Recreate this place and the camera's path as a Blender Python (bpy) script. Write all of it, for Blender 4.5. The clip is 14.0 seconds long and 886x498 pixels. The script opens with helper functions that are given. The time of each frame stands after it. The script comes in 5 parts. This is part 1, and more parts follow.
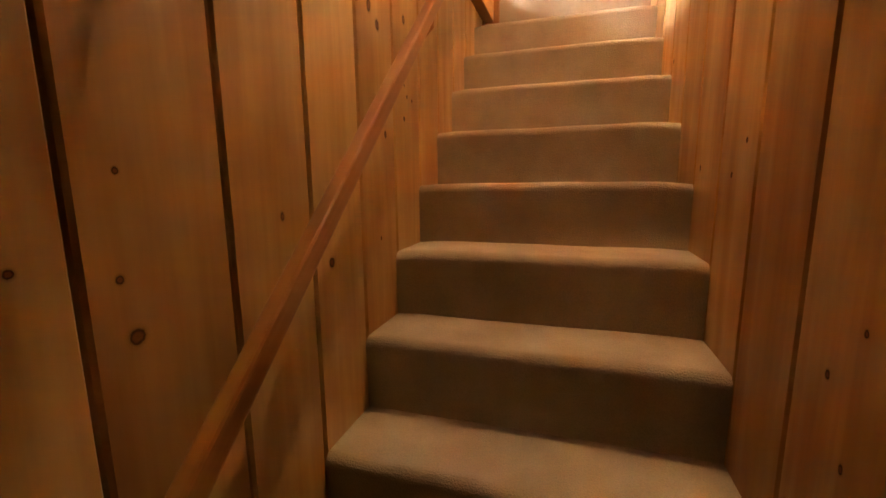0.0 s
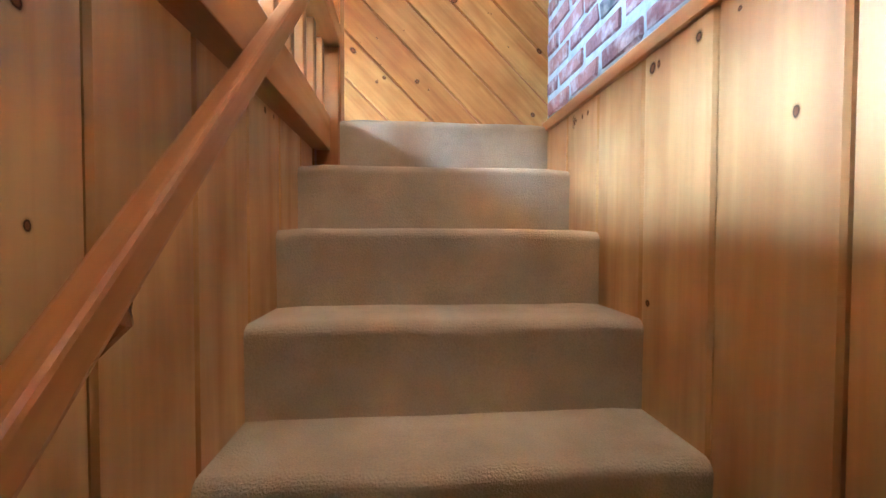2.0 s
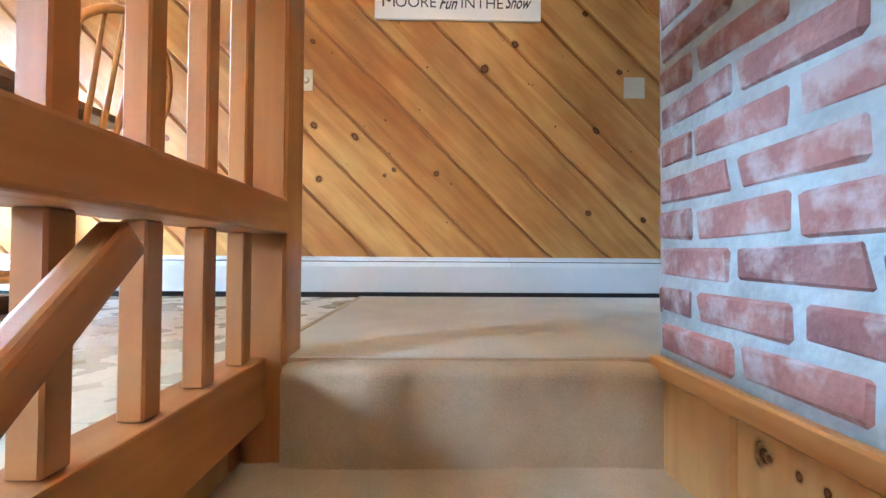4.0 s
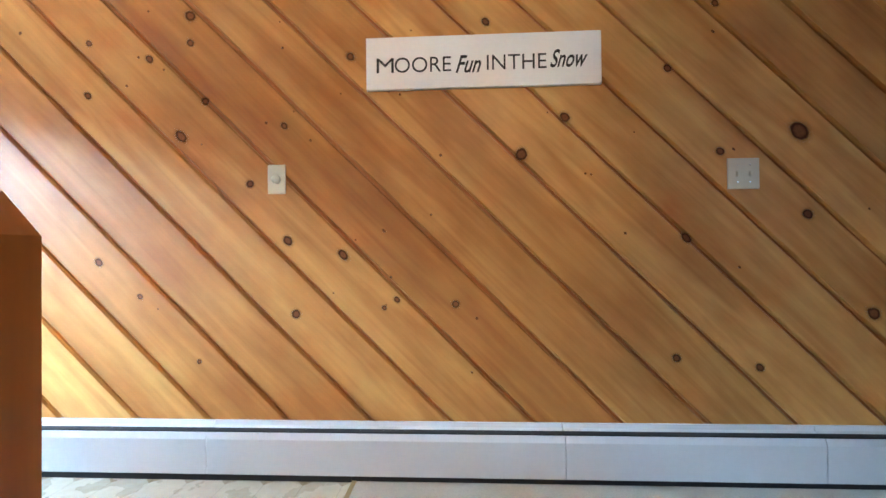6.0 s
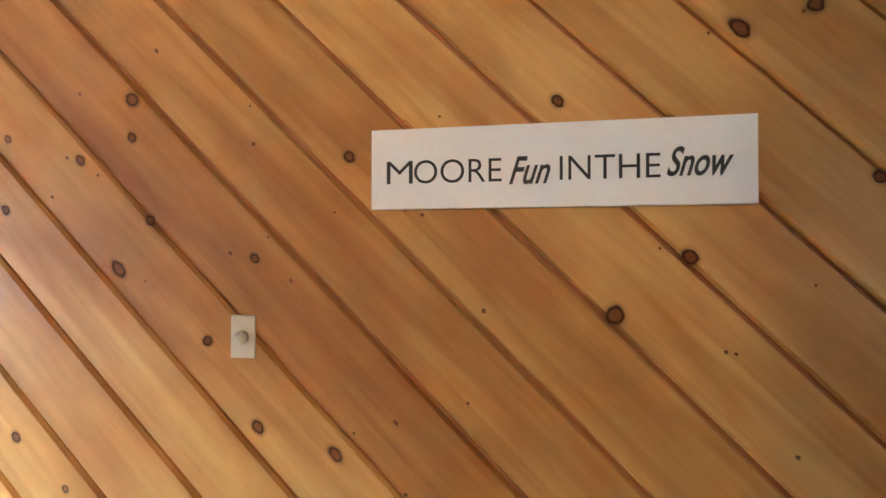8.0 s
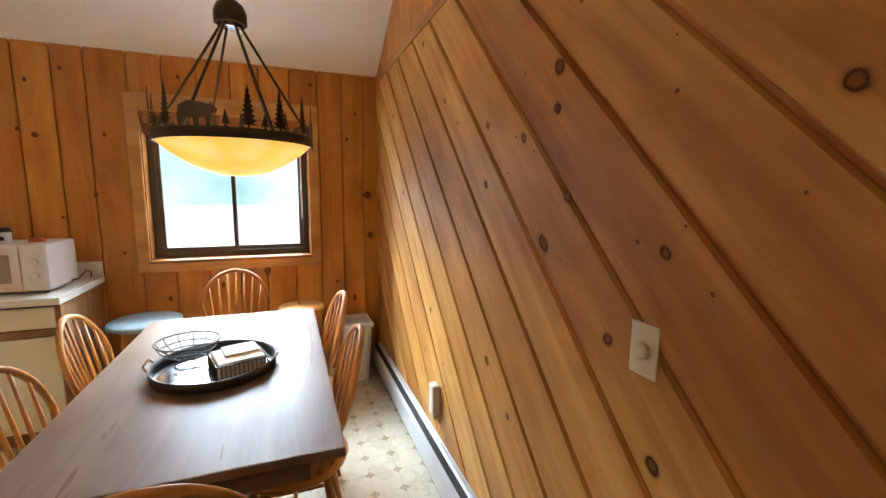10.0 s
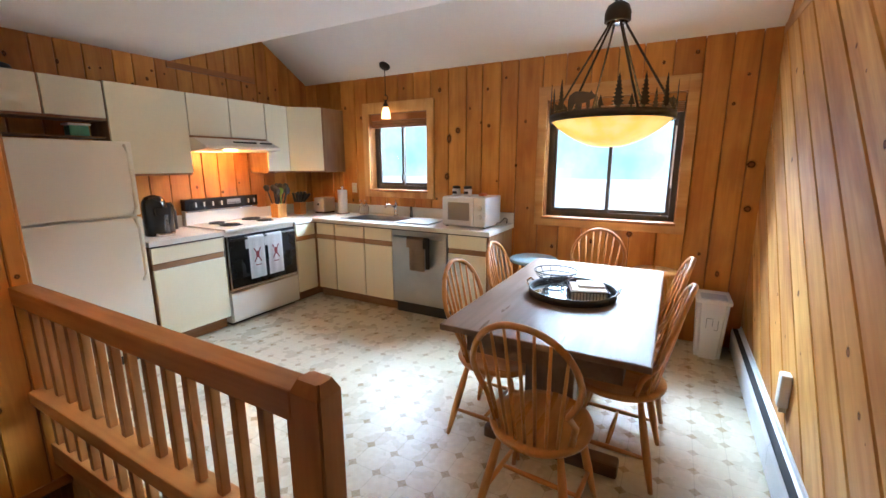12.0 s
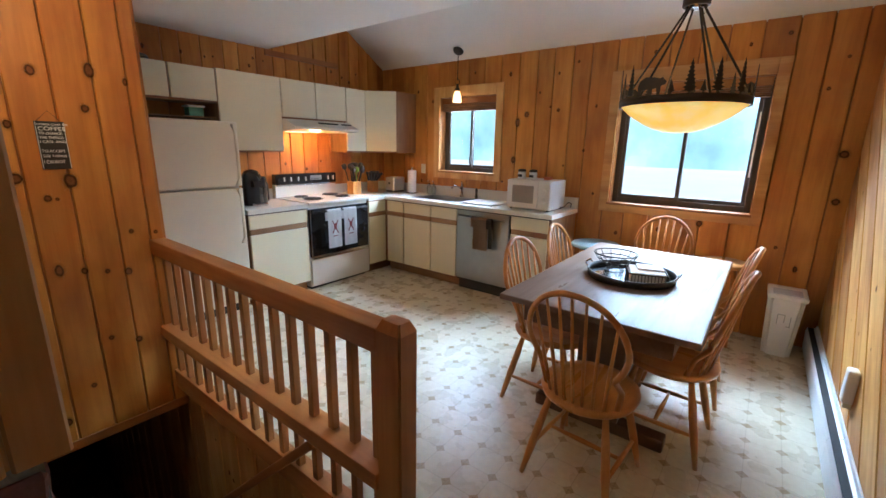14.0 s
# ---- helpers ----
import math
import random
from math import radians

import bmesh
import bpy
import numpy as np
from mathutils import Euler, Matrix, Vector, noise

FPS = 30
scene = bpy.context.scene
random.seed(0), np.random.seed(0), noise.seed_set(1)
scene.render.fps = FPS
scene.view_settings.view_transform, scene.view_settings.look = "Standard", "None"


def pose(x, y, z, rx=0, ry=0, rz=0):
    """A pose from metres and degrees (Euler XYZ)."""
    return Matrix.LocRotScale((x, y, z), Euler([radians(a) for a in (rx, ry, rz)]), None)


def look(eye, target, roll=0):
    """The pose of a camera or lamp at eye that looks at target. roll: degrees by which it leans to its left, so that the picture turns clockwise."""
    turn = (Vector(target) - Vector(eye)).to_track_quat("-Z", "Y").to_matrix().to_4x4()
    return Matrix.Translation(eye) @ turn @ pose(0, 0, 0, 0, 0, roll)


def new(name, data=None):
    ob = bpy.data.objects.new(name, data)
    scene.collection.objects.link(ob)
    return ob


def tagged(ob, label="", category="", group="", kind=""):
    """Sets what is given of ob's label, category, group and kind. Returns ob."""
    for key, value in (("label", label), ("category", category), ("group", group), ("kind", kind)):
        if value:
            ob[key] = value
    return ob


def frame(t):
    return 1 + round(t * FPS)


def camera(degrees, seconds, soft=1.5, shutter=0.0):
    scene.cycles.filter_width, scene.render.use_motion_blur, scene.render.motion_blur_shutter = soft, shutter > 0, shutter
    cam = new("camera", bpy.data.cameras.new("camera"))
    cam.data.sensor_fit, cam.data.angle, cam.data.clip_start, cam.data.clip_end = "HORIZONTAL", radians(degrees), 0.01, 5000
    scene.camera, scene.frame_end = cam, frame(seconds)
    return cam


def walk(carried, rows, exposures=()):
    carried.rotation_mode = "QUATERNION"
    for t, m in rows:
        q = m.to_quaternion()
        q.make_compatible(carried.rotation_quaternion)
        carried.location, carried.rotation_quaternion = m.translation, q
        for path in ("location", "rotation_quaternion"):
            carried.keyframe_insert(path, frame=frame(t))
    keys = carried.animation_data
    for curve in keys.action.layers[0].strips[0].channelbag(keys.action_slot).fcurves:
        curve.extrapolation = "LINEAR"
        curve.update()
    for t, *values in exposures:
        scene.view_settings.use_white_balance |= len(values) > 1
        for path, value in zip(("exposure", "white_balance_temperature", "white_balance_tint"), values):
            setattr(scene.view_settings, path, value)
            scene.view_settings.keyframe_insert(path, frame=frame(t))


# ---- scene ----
cam = camera(93.7, 14.0)
EXPO = [(0.0, 2.65, 7200, 16), (0.5, 2.5, 5600, 8), (1.5, 2.3, 4400, 2), (3.0, 1.75, 4650, 0), (5.5, 1.3, 4900, 2), (6.5, 1.25, 4950, 2), (7.2, 1.35, 4700, 0), (9.3, 0.2, 6300, 9), (10.5, -0.1, 6400, 9), (11.2, 0.0, 6000, 9), (12.5, 0.2, 5300, 7), (13.3, 0.25, 5300, 7), (13.6, 0.2, 5300, 7), (14.0, -0.2, 5250, 7)]
PATH = [
    (0, (0.454, -3.922, -1.002), (-0.133, -2.037, -1.324), -0.6),
    (0.5, (0.308, -3.63, -0.981), (0.054, -1.657, -1.188), -0.2),
    (1, (0.245, -3.348, -0.818), (0.341, -1.357, -0.984), 0.9),
    (1.5, (0.267, -3.133, -0.64), (0.373, -1.141, -0.784), 1.8),
    (2, (0.263, -2.971, -0.429), (0.441, -0.98, -0.482), 0.2),
    (2.5, (0.305, -2.805, -0.258), (0.53, -0.819, -0.199), 0.5),
    (3, (0.297, -2.66, -0.105), (0.364, -0.662, -0.048), 0.5),
    (3.2, (0.297, -2.583, -0.035), (0.357, -0.585, 0.023), 0.5),
    (5.3, (0.384, -1.844, 0.585), (0.259, 0.152, 0.547), -0.6),
    (5.5, (0.382, -1.791, 0.65), (0.218, 0.202, 0.605), -0.7),
    (6, (0.372, -1.637, 0.867), (0.274, 0.36, 0.888), -0.6),
    (6.5, (0.391, -1.474, 1.006), (0.393, 0.524, 1.099), -0.5),
    (7, (0.387, -1.33, 1.148), (0.406, 0.668, 1.245), -0.5),
    (7.2, (0.375, -1.274, 1.216), (0.398, 0.724, 1.31), -0.7),
    (9.3, (0.269, -0.806, 1.496), (-1.131, 0.598, 1.232), 0.5),
    (9.5, (0.252, -0.779, 1.504), (-1.297, 0.457, 1.233), 0.5),
    (10, (0.279, -0.726, 1.501), (-1.576, -0.031, 1.223), 0.6),
    (10.5, (0.384, -0.655, 1.489), (-1.588, -0.528, 1.178), 0.7),
    (11, (0.497, -0.604, 1.483), (-1.436, -0.976, 1.133), 0.3),
    (11.5, (0.593, -0.608, 1.48), (-1.233, -1.331, 1.101), -0.1),
    (12, (0.69, -0.583, 1.469), (-1.025, -1.532, 1.066), -0.1),
    (12.5, (0.79, -0.535, 1.457), (-0.841, -1.613, 1.035), 0.0),
    (13, (0.844, -0.496, 1.463), (-0.71, -1.675, 1.021), 0.1),
    (13.5, (0.868, -0.501, 1.462), (-0.658, -1.708, 1.002), 0.6),
    (14, (0.869, -0.497, 1.457), (-0.673, -1.678, 0.98), 1.1),
]
walk(cam, [(t, look(eye, target, roll)) for t, eye, target, roll in PATH], EXPO)
# ---- light ----
XW, YC, YP, ZF = -3.2, -4.65, -3.38, 2.37      # window wall, cabinet wall, partition over the stairs, flat ceiling
XL, XR, YN = -0.07, 0.795, -1.445              # stair sides and top nosing
RISE, RUN, STEPS = 0.202, 0.217, 13
NX0, NX1, NY0, NY1 = -0.062, 0.024, -1.415, -1.305    # newel post
XE, ZB = 4.2, -RISE * STEPS                    # far side of the living room, lower floor
SLOPE, ZW = 0.62, 2.385

world = bpy.data.worlds.new("world")
scene.world = world
world.use_nodes = True
wn = world.node_tree
sky = wn.nodes.new("ShaderNodeTexSky")
sky.sky_type, sky.sun_disc = "NISHITA", False
sky.sun_elevation, sky.sun_rotation = radians(42), radians(2)
wn.links.new(sky.outputs[0], wn.nodes["Background"].inputs[0])
wn.nodes["Background"].inputs[1].default_value = 0.15
sun = new("sun", bpy.data.lights.new("sun", "SUN"))
sun.data.energy, sun.data.angle, sun.data.color = 5.0, radians(0.5), (1.0, 0.95, 0.88)
sun.matrix_world = look((0.3, 9, 8.1), (0, 0, 0))


def area(name, at, to, sx, sy, power, color):
    ob = new(name, bpy.data.lights.new(name, "AREA"))
    ob.data.shape, ob.data.size, ob.data.size_y, ob.data.energy, ob.data.color = "RECTANGLE", sx, sy, power, color
    ob.matrix_world = look(at, to)
    return ob


def bulb(name, at, power, color, radius=0.03):
    ob = new(name, bpy.data.lights.new(name, "POINT"))
    ob.data.energy, ob.data.color, ob.data.shadow_soft_size = power, color, radius
    ob.location = at
    return ob


DAY = (0.74, 0.88, 1.0)
area("bright_sky", (-9.0, -2.2, 5.6), (-3.2, -2.2, 1.5), 11.0, 5.0, 15000, DAY)
# added fill lamp outside an unseen east opening, to lift soffit and living room
area("living_fill", (XE + 0.22, -4.55, 1.35), (0, -3.6, 1.6), 1.3, 1.3, 10, DAY)
bulb("chandelier_light", (-1.7, -0.91, 1.68), 3.0, (1.0, 0.62, 0.25), 0.05)
bulb("pendant_light", (-3.05, -3.35, 1.96), 6.0, (1.0, 0.6, 0.25), 0.03)
bulb("hood_light", (-1.92, -4.36, 1.53), 13.0, (1.0, 0.42, 0.08), 0.06)
bulb("stairwell_light", (0.64, -2.55, 2.22), 19.0, (1.0, 0.72, 0.41), 0.08)


# ---- materials ----
def material(name, color, rough=0.5, metal=0.0):
    m = bpy.data.materials.new(name)
    m.use_nodes = True
    b = m.node_tree.nodes["Principled BSDF"]
    b.inputs["Base Color"].default_value = (*color, 1)
    b.inputs["Roughness"].default_value = rough
    b.inputs["Metallic"].default_value = metal
    return m


def nd(m, kind, **values):
    n = m.node_tree.nodes.new("ShaderNode" + kind)
    for key, value in values.items():
        if key == "op":
            n.operation = value
        elif key == "kind":
            n.blend_type = value
        else:
            n.inputs[int(key[1:])].default_value = value
    return n


def ln(m, a, b):
    m.node_tree.links.new(a, b)


def ramp(m, fac, stops):
    r = m.node_tree.nodes.new("ShaderNodeValToRGB")
    e = r.color_ramp.elements
    while len(e) < len(stops):
        e.new(0.5)
    for q, (at, c) in zip(e, stops):
        q.position, q.color = at, (*c, 1)
    ln(m, fac, r.inputs[0])
    return r.outputs[0]


def mix(m, kind, fac, a, b):
    n = m.node_tree.nodes.new("ShaderNodeMix")
    n.data_type, n.blend_type = "RGBA", kind
    for v, i in ((fac, 0), (a, 6), (b, 7)):
        if hasattr(v, "links"):
            ln(m, v, n.inputs[i])
        else:
            n.inputs[i].default_value = v
    return n.outputs[2]


def coords(m, scale=(1, 1, 1), shift=True):
    t = m.node_tree.nodes.new("ShaderNodeTexCoord")
    mp = m.node_tree.nodes.new("ShaderNodeMapping")
    mp.inputs["Scale"].default_value = scale
    out = t.outputs["Object"]
    if shift:
        info = m.node_tree.nodes.new("ShaderNodeObjectInfo")
        cmb = nd(m, "CombineXYZ")
        mul = nd(m, "Math", op="MULTIPLY", i1=37.0)
        ln(m, info.outputs["Random"], mul.inputs[0])
        for i in range(3):
            ln(m, mul.outputs[0], cmb.inputs[i])
        add = nd(m, "VectorMath", op="ADD")
        ln(m, out, add.inputs[0])
        ln(m, cmb.outputs[0], add.inputs[1])
        out = add.outputs[0]
    ln(m, out, mp.inputs["Vector"])
    return mp.outputs[0]


def noise_tex(m, vec, scale, detail=3.0, rough=0.5, dist=0.0):
    n = m.node_tree.nodes.new("ShaderNodeTexNoise")
    ln(m, vec, n.inputs["Vector"])
    n.inputs["Scale"].default_value, n.inputs["Detail"].default_value = scale, detail
    n.inputs["Roughness"].default_value, n.inputs["Distortion"].default_value = rough, dist
    return n.outputs["Fac"]


def bump(m, height, strength, dist=0.002):
    b = m.node_tree.nodes.new("ShaderNodeBump")
    b.inputs["Strength"].default_value, b.inputs["Distance"].default_value = strength, dist
    ln(m, height, b.inputs["Height"])
    ln(m, b.outputs[0], m.node_tree.nodes["Principled BSDF"].inputs["Normal"])


def base(m):
    return m.node_tree.nodes["Principled BSDF"]


def pine(name, light, dark, rough=0.36, knots=True, knot_size=0.10, axis=2, spread=1.0):
    """Knotty pine: grain along one local axis, knots, a tone of its own for each board."""
    def sc(across, along):
        return tuple(along if i == axis else across for i in range(3))

    m = material(name, light, rough)
    g1 = noise_tex(m, coords(m, sc(9, 0.8)), 1.5, 4, 0.5, 0.8)
    g2 = noise_tex(m, coords(m, sc(70, 2.0)), 1.0, 2)
    blot = noise_tex(m, coords(m, sc(3.2, 1.3)), 2.0, 3)
    c = ramp(m, g1, [(0.24, dark), (0.68, light)])
    c = mix(m, "MULTIPLY", 0.20, c, ramp(m, g2, [(0.35, (0.66, 0.54, 0.42)), (0.6, (1, 1, 1))]))
    c = mix(m, "MULTIPLY", 0.75, c, ramp(m, blot, [(0.34, (0.72, 0.56, 0.42)), (0.58, (1.0, 1.0, 1.0))]))
    info = m.node_tree.nodes.new("ShaderNodeObjectInfo")
    c = mix(m, "MULTIPLY", 0.8, c, ramp(m, info.outputs["Random"], [(at, tuple(1 + spread * (q - 1) for q in tone)) for at, tone in ((0.0, (0.72, 0.60, 0.48)), (0.3, (0.86, 0.79, 0.71)), (0.6, (0.96, 0.93, 0.89)), (1.0, (1.12, 1.14, 1.17)))]))
    if knots:
        vo = m.node_tree.nodes.new("ShaderNodeTexVoronoi")
        vo.inputs["Scale"].default_value = 1.0
        vo.inputs["Randomness"].default_value = 1.0
        wob = nd(m, "VectorMath", op="ADD")
        ln(m, coords(m, (6.0, 0.02, 4.4)), wob.inputs[0])
        wn2 = m.node_tree.nodes.new("ShaderNodeTexNoise")
        ln(m, coords(m, (1, 1, 1)), wn2.inputs["Vector"])
        wn2.inputs["Scale"].default_value = 22.0
        scl = nd(m, "VectorMath", op="MULTIPLY")
        ln(m, wn2.outputs["Color"], scl.inputs[0])
        scl.inputs[1].default_value = (0.12, 0.0, 0.12)
        ln(m, scl.outputs[0], wob.inputs[1])
        ln(m, wob.outputs[0], vo.inputs["Vector"])
        gate = nd(m, "Math", op="GREATER_THAN", i1=0.20)
        sep = m.node_tree.nodes.new("ShaderNodeSeparateColor")
        ln(m, vo.outputs["Color"], sep.inputs[0])
        ln(m, sep.outputs[0], gate.inputs[0])
        k = ramp(m, vo.outputs["Distance"], [(0.0, (0.07, 0.022, 0.01)), (knot_size * 0.55, (0.13, 0.045, 0.015)), (knot_size * 0.85, (0.05, 0.014, 0.006)), (knot_size, (0.5, 0.3, 0.18)), (knot_size * 1.7, (1, 1, 1))])
        c = mix(m, "MULTIPLY", gate.outputs[0], c, k)
    ln(m, c, base(m).inputs["Base Color"])
    ln(m, ramp(m, g1, [(0.3, (rough + 0.10,) * 3), (0.7, (rough - 0.04,) * 3)]), base(m).inputs["Roughness"])
    bump(m, g1, 0.10)
    return m


GRAINED = {}


def pine_any(name, *args):
    """The same wood with its grain along z, x or y, picked by a part's longest side."""
    z = pine(name, *args)
    GRAINED[z.name] = (pine(name + "_x", *args, axis=0), pine(name + "_y", *args, axis=1), z)
    return z


PINE = pine("knotty_pine", (0.64, 0.385, 0.140), (0.50, 0.255, 0.072), 0.40, False)
PINE_DIAG = pine("clear_pine", (0.67, 0.385, 0.105), (0.45, 0.215, 0.046), 0.46, False, 0.10, 2, 1.5)
base(PINE_DIAG).inputs["Specular IOR Level"].default_value = 0.35
PINE_RED = pine("amber_pine", (0.66, 0.305, 0.050), (0.51, 0.200, 0.026), 0.42, False)
TRIM = pine_any("pine_trim", (0.45, 0.20, 0.050), (0.34, 0.135, 0.028), 0.36, False)
CASING = pine_any("casing_pine", (0.72, 0.43, 0.15), (0.62, 0.32, 0.09), 0.36, False)
GROOVE = material("groove_wood", (0.28, 0.10, 0.025), 0.6)
GROOVE_PALE = material("pale_groove_wood", (0.40, 0.15, 0.036), 0.6)
CHAIR = pine_any("honey_oak", (0.68, 0.35, 0.10), (0.54, 0.24, 0.055), 0.28, False)
OAKTRIM = pine_any("oak_rail", (0.36, 0.21, 0.095), (0.26, 0.14, 0.06), 0.45, False)
TABLE = pine_any("table_wood", (0.20, 0.135, 0.095), (0.14, 0.085, 0.055), 0.30, False)


for table_mat in GRAINED[TABLE.name]:
    base(table_mat).inputs["Specular IOR Level"].default_value = 0.35


def mottled(name, a, b, rough, scale, strength=0.3, bs=200, metal=0.0, fleck=None):
    m = material(name, a, rough, metal)
    v = coords(m, (1, 1, 1), False)
    n1 = noise_tex(m, v, scale, 4)
    n2 = noise_tex(m, v, bs, 2)
    c = ramp(m, n1, [(0.3, a), (0.7, b)])
    c = mix(m, "MULTIPLY", fleck if fleck is not None else (0.5 if strength > 0.25 else 0.08), c, ramp(m, n2, [(0.3, (0.72, 0.72, 0.72)), (0.65, (1, 1, 1))]))
    ln(m, c, base(m).inputs["Base Color"])
    bump(m, n2, strength, 0.003)
    return m


CARPET = mottled("brown_carpet", (0.34, 0.255, 0.16), (0.47, 0.365, 0.235), 0.98, 5.0, 0.9, 260)
CARPET_UP = mottled("beige_carpet", (0.50, 0.46, 0.375), (0.57, 0.525, 0.43), 0.98, 4.0, 0.8, 240)
PLASTER = mottled("white_plaster", (0.83, 0.81, 0.775), (0.87, 0.85, 0.815), 0.9, 1.5, 0.25, 60)
MORTAR = mottled("grey_mortar", (0.25, 0.28, 0.29), (0.37, 0.40, 0.41), 0.95, 12.0, 1.0, 60)
CREAM = mottled("cream_laminate", (0.76, 0.70, 0.50), (0.79, 0.73, 0.53), 0.42, 2.0, 0.03, 60)
COUNTER = mottled("worktop_laminate", (0.70, 0.68, 0.60), (0.76, 0.74, 0.67), 0.3, 3.0, 0.03, 150)
WHITE = mottled("white_enamel", (0.76, 0.72, 0.64), (0.79, 0.75, 0.67), 0.25, 2.0, 0.02, 80)
FRIDGE = mottled("fridge_enamel", (0.77, 0.71, 0.58), (0.80, 0.74, 0.61), 0.4, 2.0, 0.15, 180)
PLASTIC = mottled("white_plastic", (0.76, 0.76, 0.76), (0.80, 0.80, 0.80), 0.35, 3.0, 0.02, 80)
STEEL = mottled("brushed_steel", (0.36, 0.37, 0.38), (0.44, 0.45, 0.46), 0.30, 4.0, 0.05, 120, 1.0)
CHROME = material("chrome", (0.75, 0.75, 0.76), 0.12, 1.0)
BLACK = mottled("black_gloss", (0.012, 0.012, 0.014), (0.02, 0.02, 0.022), 0.12, 4.0, 0.01, 60)
BLACKMATT = mottled("black_matt", (0.02, 0.018, 0.016), (0.035, 0.03, 0.028), 0.5, 6.0, 0.1, 100)
BRONZE = mottled("dark_bronze", (0.03, 0.022, 0.016), (0.06, 0.045, 0.035), 0.45, 8.0, 0.2, 90, 0.6)
FRAME = mottled("brown_window_frame", (0.045, 0.035, 0.03), (0.07, 0.055, 0.045), 0.4, 5.0, 0.05, 80)
SOOT = mottled("sooty_brick", (0.025, 0.03, 0.04), (0.22, 0.19, 0.17), 0.9, 26.0, 0.6, 90)
HEATER = mottled("heater_enamel", (0.62, 0.64, 0.66), (0.68, 0.70, 0.72), 0.4, 3.0, 0.03, 60)
# near-black colour standing in for the shade inside slots and gaps
GAP_SHADE = material("gap_shade", (0.01, 0.01, 0.012), 0.7)
BLIND = pine("blind_wood", (0.30, 0.14, 0.06), (0.18, 0.08, 0.03), 0.5, False)
TOWEL = mottled("white_towel", (0.72, 0.70, 0.68), (0.80, 0.78, 0.76), 0.95, 6.0, 0.6, 200)
TAN = mottled("tan_towel", (0.30, 0.20, 0.13), (0.36, 0.25, 0.17), 0.95, 6.0, 0.6, 200)
PAPER = mottled("white_paper", (0.90, 0.89, 0.86), (0.93, 0.92, 0.89), 0.8, 5.0, 0.05, 80)
BRASSY = mottled("ochre_strip", (0.30, 0.21, 0.075), (0.38, 0.28, 0.11), 0.45, 8.0, 0.1, 90)
IVORY = mottled("ivory_plate", (0.62, 0.58, 0.44), (0.66, 0.62, 0.48), 0.35, 5.0, 0.02, 60)
BLUE = mottled("blue_grey_top", (0.28, 0.40, 0.46), (0.34, 0.46, 0.52), 0.5, 4.0, 0.1, 90)
GREEN = mottled("green_plastic", (0.10, 0.32, 0.22), (0.14, 0.38, 0.26), 0.3, 4.0, 0.02, 60)
LIME = material("lime_silicone", (0.35, 0.62, 0.12), 0.4)
TOASTER = mottled("satin_toaster_steel", (0.60, 0.60, 0.61), (0.68, 0.68, 0.69), 0.42, 4.0, 0.05, 120, 0.6)
HATCH = mottled("blue_grey_plastic", (0.42, 0.47, 0.53), (0.48, 0.53, 0.59), 0.4, 5.0, 0.02, 80)
RED = material("dark_red_print", (0.22, 0.04, 0.04), 0.9)
ORANGE = material("orange_label", (0.55, 0.15, 0.05), 0.5)
INK = material("black_ink", (0.015, 0.015, 0.015), 0.5)
GROUND = mottled("pale_gravel", (0.88, 0.88, 0.87), (0.93, 0.93, 0.92), 0.95, 0.4, 0.3, 20)


def brick_material():
    m = mottled("red_brick", (0.20, 0.085, 0.075), (0.30, 0.16, 0.14), 0.88, 9.0, 0.8, 90)
    v = coords(m, (1, 1, 1))
    smear = ramp(m, noise_tex(m, v, 14, 4, 0.6), [(0.47, (0, 0, 0)), (0.64, (0.85, 0.85, 0.85))])
    old = base(m).inputs["Base Color"].links[0].from_socket
    info = m.node_tree.nodes.new("ShaderNodeObjectInfo")
    c = mix(m, "MULTIPLY", 0.6, old, ramp(m, info.outputs["Random"], [(0.0, (0.42, 0.42, 0.52)), (0.4, (0.8, 0.78, 0.86)), (1.0, (1.2, 1.1, 1.0))]))
    c = mix(m, "MIX", smear, c, (0.36, 0.31, 0.31, 1))
    ln(m, c, base(m).inputs["Base Color"])
    return m


